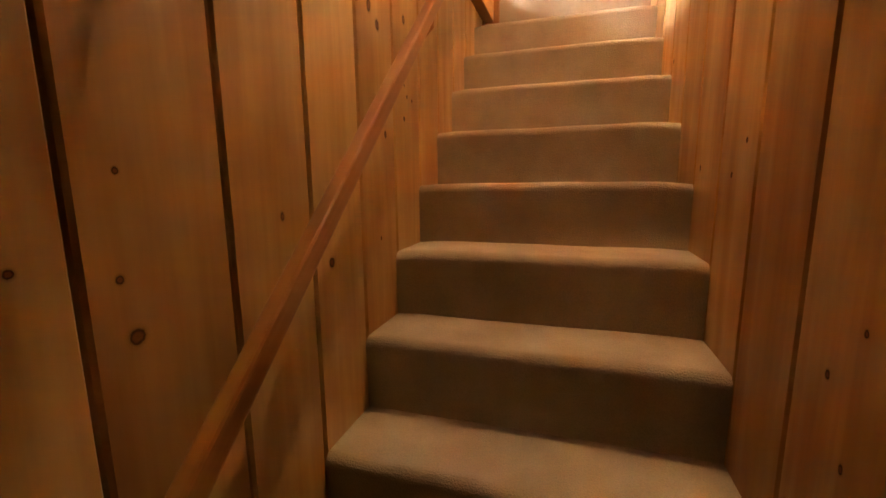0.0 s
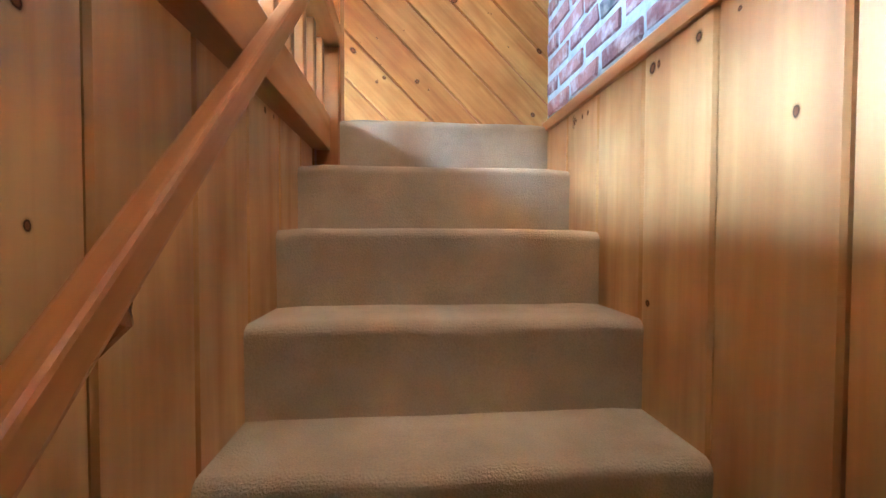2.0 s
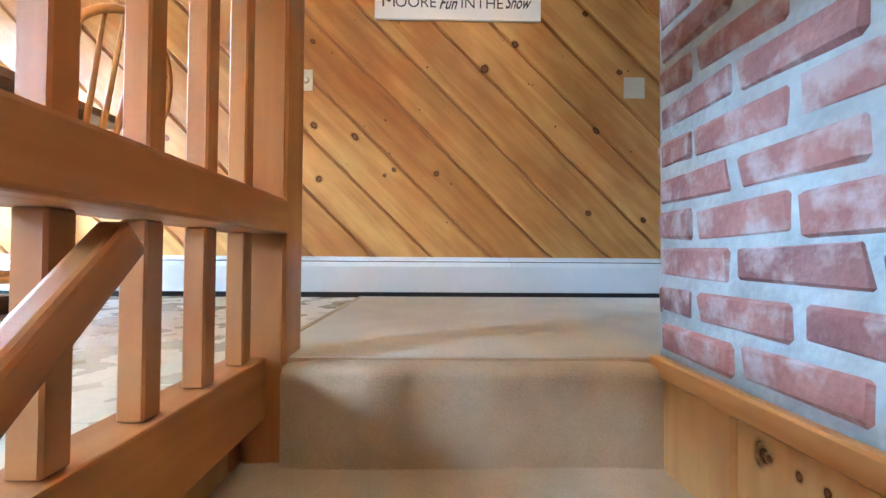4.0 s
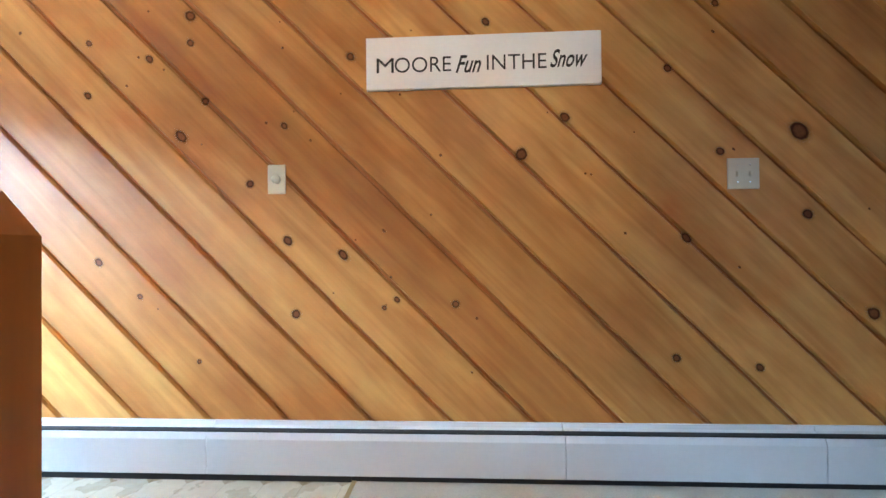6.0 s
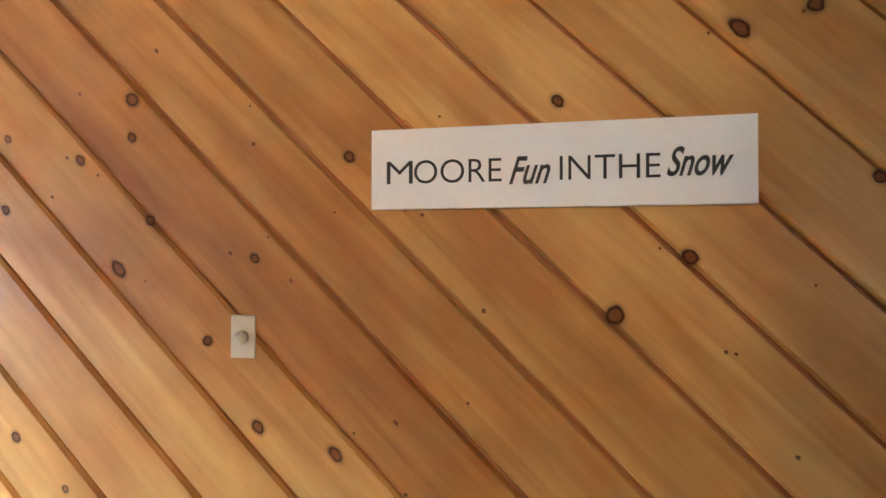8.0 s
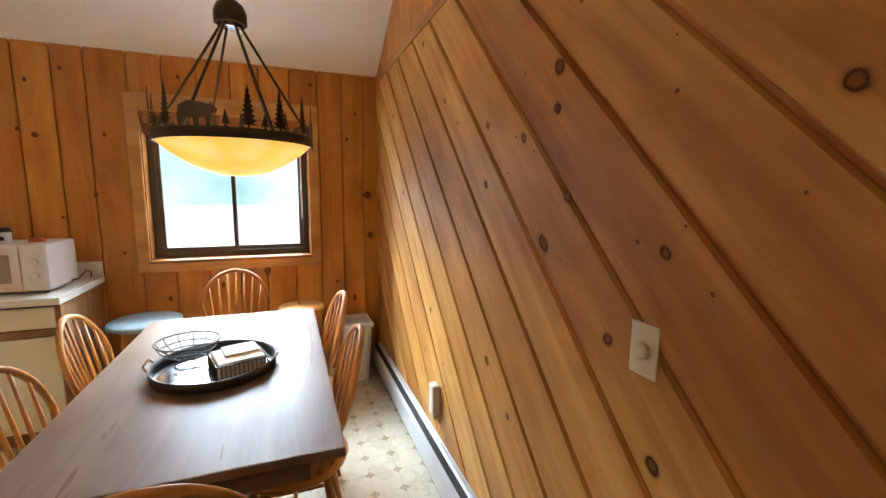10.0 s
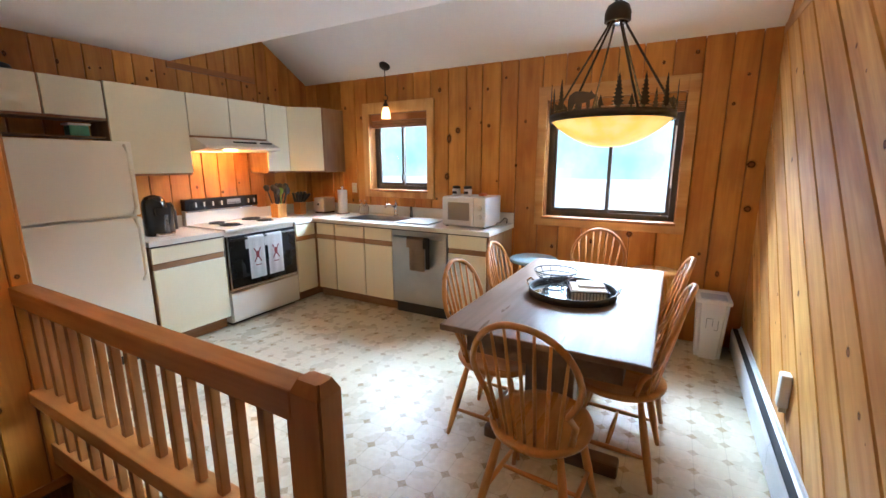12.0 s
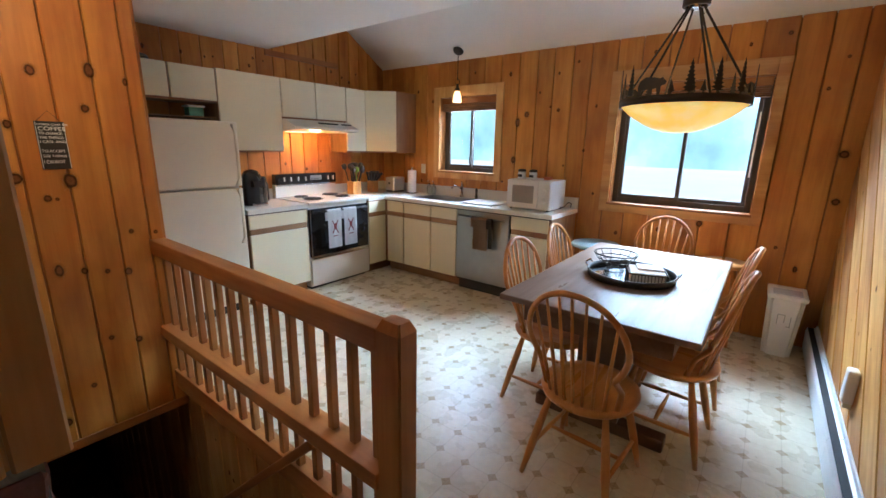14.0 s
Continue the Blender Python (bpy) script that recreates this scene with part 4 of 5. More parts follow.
def cloth(w, h, back=0.12):
    bm = bmesh.new()
    rows = []
    n = 10
    prof = [(-0.044, -back), (-0.044, -0.02), (-0.030, -0.004), (-0.018, 0.0), (-0.004, -0.006), (0.0, -0.02)] + [(0.0, -0.02 - (h - 0.02) * k / 6) for k in range(1, 7)]
    for i in range(n + 1):
        x = -w / 2 + w * i / n
        rows.append([bm.verts.new((x, y + 0.003 * math.sin(i * 1.3) * min(1, abs(z) * 5), z)) for y, z in prof])
    for a, b in zip(rows, rows[1:]):
        for j in range(len(prof) - 1):
            bm.faces.new((a[j], a[j + 1], b[j + 1], b[j]))
    geom = bmesh.ops.solidify(bm, geom=bm.faces[:], thickness=0.003)
    return bm


stove()


def hood():
    h = thing("range_hood", "white metal range hood with vent slots under the short cabinets", "hood")
    bm = bmesh.new()
    prof = [(YC + 0.02, 1.585), (-4.28, 1.585), (-4.13, 1.60), (-4.13, 1.625), (-4.30, 1.698), (YC + 0.02, 1.698)]
    P = [[bm.verts.new((x, y, z)) for y, z in prof] for x in (-2.308, -1.528)]
    n = len(prof)
    for i in range(n):
        bm.faces.new((P[0][i], P[0][(i + 1) % n], P[1][(i + 1) % n], P[1][i]))
    bm.faces.new(P[0])
    bm.faces.new(P[1])
    part("canopy", bm, WHITE, h)
    for k in range(3):
        # vent openings are dark blocks, their inner shade put into the colour
        part("vent", box(-1.93 - k * 0.085, -1.86 - k * 0.085, -0.012, 0.004, -0.002, 0.022), GAP_SHADE, h, "dark block as shade in the vent slot", at=pose(0, -4.216, 1.653, 0))
    part("switch_panel", box(-2.28, -2.15, -0.012, 0.004, -0.002, 0.022), BLACKMATT, h, at=pose(0, -4.216, 1.653, 0))
    part("lamp_cover", box(-1.85, -1.65, -4.50, -4.38, 1.577, 1.584), LAMP, h, "lit lamp cover")


hood()


def dishwasher():
    d = thing("dishwasher", "stainless steel dishwasher with a bar handle", "dishwasher")
    y0, y1 = -2.960, -2.350
    part("body", box(XW + 0.05, XF - 0.02, y0 + 0.003, y1 - 0.003, 0.10, ZT - 0.045), BLACKMATT, d)
    part("door", box(XF - 0.019, XF + 0.012, y0 + 0.004, y1 - 0.004, 0.125, ZT - 0.05, 0.005), STEEL, d, "brushed steel door")
    part("toe_kick", box(XF - 0.10, XF - 0.05, y0 + 0.01, y1 - 0.01, 0.0, 0.12), BLACKMATT, d)
    part("handle", tube([(XF + 0.012, y0 + 0.05, 0.79), (XF + 0.045, y0 + 0.05, 0.79), (XF + 0.045, y1 - 0.05, 0.79), (XF + 0.012, y1 - 0.05, 0.79)], 0.009, 10), STEEL, d, "steel bar handle", smooth=True)
    for y, w, h, m, lab in ((-2.635, 0.17, 0.33, TAN, "tan hand towel hanging on the dishwasher handle"), (-2.52, 0.045, 0.30, BLACKMATT, "narrow black cloth hanging on the dishwasher handle")):
        t = thing("hand_towel", lab, "towel")
        part("cloth", cloth(w, h, 0.10), m, t, at=pose(XF + 0.068, y, 0.805, 0, 0, -90) @ Matrix.Diagonal((1, -1, 1, 1)) @ pose(0, 0, 0))


dishwasher()


# ---- things on the worktop ----
def microwave():
    m = thing("microwave", "small white microwave oven with a grey window", "microwave")
    x0, x1, y0, y1, z0, z1 = -3.07, -2.72, -2.47, -2.03, ZT + 0.012, ZT + 0.280
    part("body", box(x0, x1, y0, y1, z0, z1, 0.008), PLASTIC, m)
    part("door", box(x1 + 0.001, x1 + 0.016, y0 + 0.004, y1 - 0.12, z0 + 0.006, z1 - 0.006, 0.004), PLASTIC, m)
    part("window", box(x1 + 0.016, x1 + 0.018, y0 + 0.06, y1 - 0.16, z0 + 0.055, z1 - 0.05, 0.001), STEEL, m, "grey mesh window")
    part("control_panel", box(x1 + 0.001, x1 + 0.012, y1 - 0.117, y1 - 0.004, z0 + 0.006, z1 - 0.006, 0.003), PLASTIC, m)
    for z in (0.17, 0.09):
        part("dial", lathe([(0.024, 0), (0.022, 0.014), (0.008, 0.02)], 16), PLASTIC, m, at=pose(x1 + 0.012, y1 - 0.06, z0 + z, 0, 90, 0))
    for yy in (y0 + 0.03, y1 - 0.03):
        for xx in (x0 + 0.03, x1 - 0.03):
            part("foot", lathe([(0.012, 0), (0.012, 0.0125)], 10, (xx, yy, ZT)), BLACKMATT, m)
    c = thing("power_cord", "short black power cord behind the microwave", "cord")
    part("cord", tube([(-2.98, -2.045, ZT + 0.02), (-2.96, -1.99, ZT + 0.03), (-2.93, -1.965, ZT + 0.05), (-3.0, -1.96, ZT + 0.075), (-3.10, -1.97, ZT + 0.05), (-3.14, -1.99, ZT + 0.005)], 0.004, 6), BLACKMATT, c)
    for y in (-2.40, -2.28):
        j = thing("storage_jar", "small white jar with black metal lid on the microwave", "jar", "jars on the microwave")
        part("body", lathe([(0.035, 0), (0.038, 0.006), (0.038, 0.06), (0.03, 0.066)], 18, (-2.86, y, z1)), PLASTIC, j, smooth=True)
        part("label", box(0, 0.002, -0.022, 0.022, 0.018, 0.042), INK, j, at=pose(-2.822, y, z1))
        part("lid", lathe([(0.036, 0.0665), (0.038, 0.07), (0.036, 0.088), (0.008, 0.092)], 18, (-2.86, y, z1)), BLACKMATT, j, "black lid", smooth=True)
    p = thing("packet", "small orange and grey packet on the microwave", "packet")
    part("packet", box(-2.90, -2.84, -2.16, -2.10, z1 + 0.001, z1 + 0.028, 0.004), ORANGE, p)


microwave()


def small_things():
    c = thing("coffee_machine", "glossy black capsule coffee machine with a domed top", "coffee machine")
    at = (-1.14, -4.30, ZT)
    part("body", lathe([(0.085, 0), (0.09, 0.01), (0.09, 0.235), (0.082, 0.28), (0.06, 0.315), (0.02, 0.33)], 32, at), BLACK, c, smooth=True)
    part("tank", lathe([(0.055, 0), (0.055, 0.24), (0.05, 0.26)], 20, (-1.24, -4.33, ZT)), BLACK, c, "black water tank", smooth=True)
    part("drip_tray", box(-1.20, -1.08, -4.21, -4.14, ZT, ZT + 0.03, 0.01), CHROME, c, "chrome drip tray")
    part("head", box(-1.19, -1.09, -4.235, -4.18, ZT + 0.17, ZT + 0.235, 0.012), BLACK, c)
    u = thing("utensil_block", "wooden utensil holder full of black spoons and a lime spatula", "utensil holder")
    part("holder", merged((-2.50, -2.38, -4.44, -4.425, ZT, ZT + 0.15), (-2.50, -2.38, -4.345, -4.33, ZT, ZT + 0.15), (-2.50, -2.487, -4.425, -4.345, ZT, ZT + 0.15), (-2.393, -2.38, -4.425, -4.345, ZT, ZT + 0.15), (-2.487, -2.393, -4.425, -4.345, ZT, ZT + 0.012)), CHAIR, u, "light wood box")
    rng = random.Random(8)
    for k in range(12):
        dx, dy = rng.uniform(-.07, .07), rng.uniform(-.06, .06)
        b0 = Vector((-2.44 + rng.uniform(-.03, .03), -4.385 + rng.uniform(-.03, .03), ZT + 0.02))
        b1 = b0 + Vector((dx, dy, 0.24 + rng.uniform(-.02, .04)))
        part("utensil", tube([b0, b1, b1 + Vector((dx, dy, 0.25)).normalized() * 0.02, b1 + Vector((dx, dy, 0.25)).normalized() * 0.06, b1 + Vector((dx, dy, 0.25)).normalized() * 0.075], [0.005, 0.006, 0.028, 0.031, 0.010], 8), LIME if k == 2 else BLACKMATT, u, "lime spatula" if k == 2 else "black utensil", smooth=True)
    k = thing("knife_block", "light wood knife block with black handles", "knife block")
    part("block", box(-2.81, -2.72, -4.47, -4.36, ZT, ZT + 0.14, 0.006), CHAIR, k)
    for i in range(9):
        x, y = -2.795 + 0.03 * (i % 3), -4.45 + 0.035 * (i // 3)
        tip = (x + (i % 3 - 1) * 0.045, y + 0.02 + 0.02 * (i // 3), ZT + 0.235 + 0.012 * ((i * 2) % 3))
        grip = part("knife_handle", tube([(x, y, ZT + 0.141), tip], [0.013, 0.016], 8), BLACKMATT, k, smooth=True)
        part("rivet", lathe([(0.009, 0), (0.009, 0.003)], 8, tip), CHROME, grip)
    t = thing("toaster", "brushed steel toaster with a black base", "toaster")
    part("body", box(-3.10, -2.90, -4.33, -4.17, ZT + 0.018, ZT + 0.185, 0.022, 3), TOASTER, t)
    part("base", box(-3.09, -2.91, -4.32, -4.18, ZT, ZT + 0.018), BLACKMATT, t)
    part("lever", box(-2.899, -2.885, -4.26, -4.24, ZT + 0.10, ZT + 0.12, 0.003), BLACKMATT, t)
    r = thing("paper_towel", "roll of white paper towel on an upright holder", "paper towel")
    part("stand", lathe([(0.075, 0), (0.075, 0.01), (0.01, 0.012), (0.01, 0.30), (0.016, 0.305), (0.006, 0.325)], 20, (-3.02, -3.98, ZT)), CHROME, r, smooth=True)
    part("roll", lathe([(0.052, 0.013), (0.055, 0.016), (0.055, 0.275), (0.052, 0.278)], 24, (-3.02, -3.98, ZT)), PAPER, r, smooth=True)
    for y in (-3.76, -3.69):
        b = thing("soap_bottle", "clear soap bottle with a white pump beside the sink", "bottle", "soap bottles by the sink")
        part("body", lathe([(0.028, 0), (0.030, 0.008), (0.030, 0.09), (0.012, 0.11), (0.012, 0.125)], 16, (-3.09, y, ZT)), CLEAR, b, smooth=True)
        part("pump", tube([(-3.09, y, ZT + 0.125), (-3.09, y, ZT + 0.16), (-3.06, y, ZT + 0.16)], 0.006, 8), CHROME, b, smooth=True)
    g = thing("plastic_tub", "green plastic tub with a white lid on the fridge shelf", "tub")
    part("tub", box(-0.83, -0.71, -4.50, -4.40, 1.6725, 1.745, 0.012), GREEN, g)
    part("lid", box(-0.84, -0.70, -4.51, -4.39, 1.7455, 1.76, 0.005), PLASTIC, g, "white lid")
    o = thing("spray_can", "dark bottle standing behind the coffee machine", "bottle")
    part("body", lathe([(0.025, 0), (0.025, 0.16), (0.012, 0.19), (0.012, 0.22)], 14, (-1.40, -4.52, ZT)), BLACKMATT, o, smooth=True)
    d = thing("dark_bundle", "dark cloth bundle lying on top of the wall cabinet", "bundle")
    part("bundle", lathe([(0.05, 0), (0.10, 0.015), (0.09, 0.035), (0.03, 0.055)], 14, (-0.38, -4.45, ZU1 - 0.01)), BLACKMATT, d, smooth=True)


small_things()


def plate(name, label, x, z, w, h, knob=False, switches=0, wall="n"):
    p = thing(name, label, "switch")
    m = pose(x, -0.0185, z) if wall == "n" else x
    part("plate", box(-w / 2, w / 2, -0.006, 0.0, -h / 2, h / 2, 0.003), IVORY, p, at=m)
    if knob:
        part("dial", lathe([(0.018, 0), (0.017, 0.012), (0.010, 0.018)], 16), IVORY, p, at=m @ pose(0, -0.006, 0, 90), smooth=True)
    for k in range(switches):
        xx = (k - (switches - 1) / 2) * 0.046
        part("toggle", box(xx - 0.005, xx + 0.005, -0.016, -0.006, -0.012, 0.008, 0.002), IVORY, p, at=m)
        for s in (-1, 1):
            part("screw", lathe([(0.003, 0), (0.003, 0.0012)], 8), CHROME, p, at=m @ pose(xx, -0.006, s * 0.032, 90))
    return p


plate("dimmer_switch", "ivory dimmer switch plate with a round knob on the diagonal boards", -0.367, 1.168, 0.072, 0.117, True)
plate("light_switch", "double ivory light switch plate on the diagonal boards", 1.428, 1.156, 0.116, 0.117, False, 2)
plate("wall_outlet", "small ivory outlet plate beside the sink window", pose(XW + 0.0185, -3.93, 1.19, 0, 0, 90), 0, 0.07, 0.115, False, 1, wall="w")
ph = thing("wall_box", "white plastic box hanging above the baseboard heater", "box")
part("box", box(-1.69, -1.625, -0.062, -0.0185, 0.335, 0.50, 0.012, 3), PLASTIC, ph)
part("lower_clip", box(-1.672, -1.645, -0.05, -0.0185, 0.305, 0.3345, 0.005), IVORY, ph)


def lettering(parent, text, x, z, size, m, stretch=1.0, slant=0.0, weight=0.0, name="lettering"):
    cu = bpy.data.curves.new("letters", "FONT")
    cu.body, cu.size, cu.align_x, cu.extrude, cu.shear, cu.offset = text, size, "LEFT", 0.0008, slant, weight
    tmp = new("letters_source", cu)
    bpy.context.view_layer.update()
    me = bpy.data.meshes.new_from_object(tmp.evaluated_get(bpy.context.evaluated_depsgraph_get()))
    bpy.data.objects.remove(tmp)
    me.materials.clear()
    me.materials.append(m)
    ob = new(name, me)
    ob.parent = parent
    xs = [v.co.x for v in me.vertices]
    scale = stretch / (max(xs) - min(xs)) if stretch > 0 else 1
    ob.matrix_basis = pose(x, 0, z, 90) @ Matrix.Diagonal((scale, 1, 1, 1)) @ pose(-min(xs), 0, 0)
    return ob


def wall_sign():
    s = thing("wall_sign", "long white wooden sign with black lettering on the diagonal wall", "sign", at=(0.0, -0.0185, 1.508))
    W, H = 0.905, 0.204
    part("board", box(0, W, -0.018, 0.0, 0, H, 0.002), PAPER, s)
    k = W / 458.0

    def px(a):
        return (a - 581) * k

    lettering(s, "M", px(602), 0.064, 0.085, INK, k * 34, 0.0, -0.0005).location.y = -0.0189
    lettering(s, "OORE", px(638), 0.064, 0.085, INK, k * 111, 0.0, -0.0005).location.y = -0.0189
    lettering(s, "Fun", px(758), 0.058, 0.095, INK, k * 50, 0.45, 0.0012).location.y = -0.0189
    lettering(s, "IN", px(819), 0.064, 0.085, INK, k * 36, 0.0, -0.0005).location.y = -0.0189
    lettering(s, "THE", px(860), 0.064, 0.085, INK, k * 74, 0.0, -0.0005).location.y = -0.0189
    lettering(s, "Snow", px(941), 0.068, 0.095, INK, k * 72, 0.45, 0.0012).location.y = -0.0189


wall_sign()


def coffee_sign():
    s = thing("coffee_sign", "small black hanging sign with cream coffee lettering on a wire", "sign", at=(0.422, YP + 0.0185, 1.312))
    W, H = 0.112, 0.232
    part("board", box(-W, 0, 0.0, 0.010, 0, H, 0.001), BLACKMATT, s)
    part("wire", tube([(-W + 0.01, 0.006, H), (-W / 2, 0.008, H + 0.05), (-0.01, 0.006, H)], 0.0012, 6), BRONZE, s)
    part("print_border", merged((-W + 0.002, -W + 0.004, 0.0101, 0.0108, 0.004, H - 0.004), (-0.004, -0.002, 0.0101, 0.0108, 0.004, H - 0.004)), PAPER, s)
    lines = [("LORD, GIVE ME", 0.213, 0.012), ("COFFEE", 0.188, 0.026), ("TO CHANGE", 0.168, 0.018), ("THE THINGS", 0.148, 0.018), ("I CAN, AND", 0.128, 0.018), ("TO ACCEPT", 0.082, 0.019), ("THE THINGS", 0.058, 0.018), ("I CANNOT", 0.028, 0.024)]
    for text, z, size in lines:
        ob = lettering(s, text, 0, z, size, PAPER, 0.096)
        ob.matrix_basis = pose(-0.008, 0.0106, z, 90, 0, 180) @ Matrix.Diagonal((0.096 / max(0.001, ob.dimensions.x / ob.scale.x), 1, 1, 1))


coffee_sign()


# ---- dining set ----
def table():
    t = thing("dining_table", "rectangular trestle dining table with a worn dark-edged wooden top", "table")
    x0, x1, y0, y1 = -2.455, -0.885, -1.475, -0.590
    part("tabletop", box(x0, x1, y0, y1, 0.715, 0.745, 0.006), TABLE, t, "polished wooden top with a bluish shine")
    part("apron", merged((x0 + 0.09, x1 - 0.09, y0 + 0.10, y0 + 0.125, 0.60, 0.714), (x0 + 0.09, x1 - 0.09, y1 - 0.125, y1 - 0.10, 0.60, 0.714), (x0 + 0.09, x0 + 0.115, y0 + 0.125, y1 - 0.125, 0.60, 0.714), (x1 - 0.115, x1 - 0.09, y0 + 0.125, y1 - 0.125, 0.60, 0.714)), TABLE, t)
    cy = (y0 + y1) / 2
    for x in (x0 + 0.35, x1 - 0.35):
        part("pedestal", box(x - 0.05, x + 0.05, cy - 0.12, cy + 0.12, 0.07, 0.714, 0.01), TABLE, t)
        part("trestle_foot", box(x - 0.045, x + 0.045, cy - 0.34, cy + 0.34, 0.0, 0.07, 0.015), TABLE, t)
    part("stretcher", box(x0 + 0.40, x1 - 0.40, cy - 0.03, cy + 0.03, 0.20, 0.28, 0.008), TABLE, t)


table()


def windsor(at, turn, label):
    """A bow-back Windsor chair that looks along +x."""
    c = thing("dining_chair", label, "chair", "chairs round the dining table", at, turn)
    bm = bmesh.new()
    n = 32
    out = []
    for k in range(n):
        a = 2 * math.pi * k / n
        r = 0.215 + 0.012 * math.cos(2 * a)
        out.append((r * math.cos(a) * (1.0 if math.cos(a) > 0 else 0.98), r * math.sin(a) * 1.02))
    for z0, s in ((0.405, 0.90), (0.415, 0.97), (0.432, 1.0), (0.442, 0.985), (0.436, 0.85), (0.431, 0.4)):
        ring = [bm.verts.new((x * s, y * s, z0)) for x, y in out]
        if z0 == 0.405:
            bm.faces.new(ring)
        else:
            for k in range(n):
                bm.faces.new((prev[k], prev[(k + 1) % n], ring[(k + 1) % n], ring[k]))
        prev = ring
    bm.faces.new(prev)
    part("seat", bm, CHAIR, c, "saddled oak seat", smooth=True)
    feet = {}
    for sx in (-1, 1):
        for sy in (-1, 1):
            top = Vector((0.12 * sx, 0.12 * sy, 0.41))
            foot = Vector((0.205 * sx, 0.195 * sy, 0.0))
            feet[sx, sy] = (top, foot)
            pts = [foot, foot.lerp(top, 0.15), foot.lerp(top, 0.4), foot.lerp(top, 0.7), top]
            part("leg", tube(pts, [0.011, 0.014, 0.019, 0.018, 0.012], 10), CHAIR, c, smooth=True)
    mids = []
    for sy in (-1, 1):
        a = feet[-1, sy][1].lerp(feet[-1, sy][0], 0.36)
        b = feet[1, sy][1].lerp(feet[1, sy][0], 0.36)
        mids.append(a.lerp(b, 0.5))
        part("stretcher", tube([a, a.lerp(b, 0.5), b], [0.008, 0.012, 0.008], 8), CHAIR, c, smooth=True)
    part("stretcher", tube([mids[0], mids[0].lerp(mids[1], 0.5), mids[1]], [0.008, 0.012, 0.008], 8), CHAIR, c, smooth=True)

    def bow(a):
        # half hoop from the left seat edge over the top to the right one
        w, h = 0.205, 0.50
        y = w * math.sin(a) * (1.0 - 0.18 * max(0.0, -math.cos(a)))
        u = math.cos(a)
        z = 0.438 + h * (0.56 + 0.44 * u)
        lean = (z - 0.438) * 0.26
        return Vector((-0.135 - lean - 0.02 * (1 - abs(math.sin(a))), y, z))

    pts = [Vector((-0.10, -0.155, 0.43)), Vector((-0.125, -0.172, 0.53))]
    pts += [bow(math.pi * k / 22) for k in range(-15, 16)]
    pts += [Vector((-0.125, 0.172, 0.53)), Vector((-0.10, 0.155, 0.43))]
    part("bow", tube(pts, 0.0125, 10), CHAIR, c, "bent oak hoop", smooth=True)
    for k in range(7):
        f = (k - 3) / 3.0
        a = math.asin(max(-1, min(1, f * 0.80)))
        top = bow(a)
        top.y = f * 0.165
        low = Vector((-0.175 + 0.03 * f * f, f * 0.115, 0.43))
        part("spindle", tube([low, low.lerp(top, 0.4), top], [0.0065, 0.0085, 0.0055], 8), CHAIR, c, smooth=True)
    return c


LBL = "honey oak bow-back spindle chair pushed up to the dining table"
windsor((-0.85, -0.975, 0), 176, "honey oak bow-back spindle chair at the near end of the table")
windsor((-1.385, -0.745, 0), -92, LBL)
windsor((-1.98, -0.735, 0), -88, LBL)
windsor((-1.31, -1.345, 0), 88, LBL)
windsor((-1.92, -1.36, 0), 92, LBL)
windsor((-2.60, -1.08, 0), 0, "honey oak bow-back spindle chair at the table end by the window")


def stool(x, y, z, r, mat, label):
    s = thing("round_stool", label, "stool", at=(x, y, 0))
    part("seat", lathe([(r * 0.9, z - 0.035), (r, z - 0.028), (r, z - 0.008), (r * 0.96, z)], 30), mat, s, smooth=True)
    for k in range(4):
        a = math.pi / 4 + k * math.pi / 2
        part("leg", tube([(r * 0.95 * math.cos(a), r * 0.95 * math.sin(a), 0), (r * 0.6 * math.cos(a), r * 0.6 * math.sin(a), z - 0.036)], [0.012, 0.017], 8), CHAIR, s, smooth=True)
    part("ring", tube([(r * 0.82 * math.cos(a), r * 0.82 * math.sin(a), z * 0.35) for a in (2 * math.pi * k / 20 for k in range(20))], 0.008, 8, True), CHAIR, s, smooth=True)


stool(-2.88, -1.63, 0.64, 0.21, BLUE, "round stool with a blue-grey padded top beside the cabinet")
stool(-2.90, -0.655, 0.645, 0.165, CHAIR, "low round wooden stool under the window")


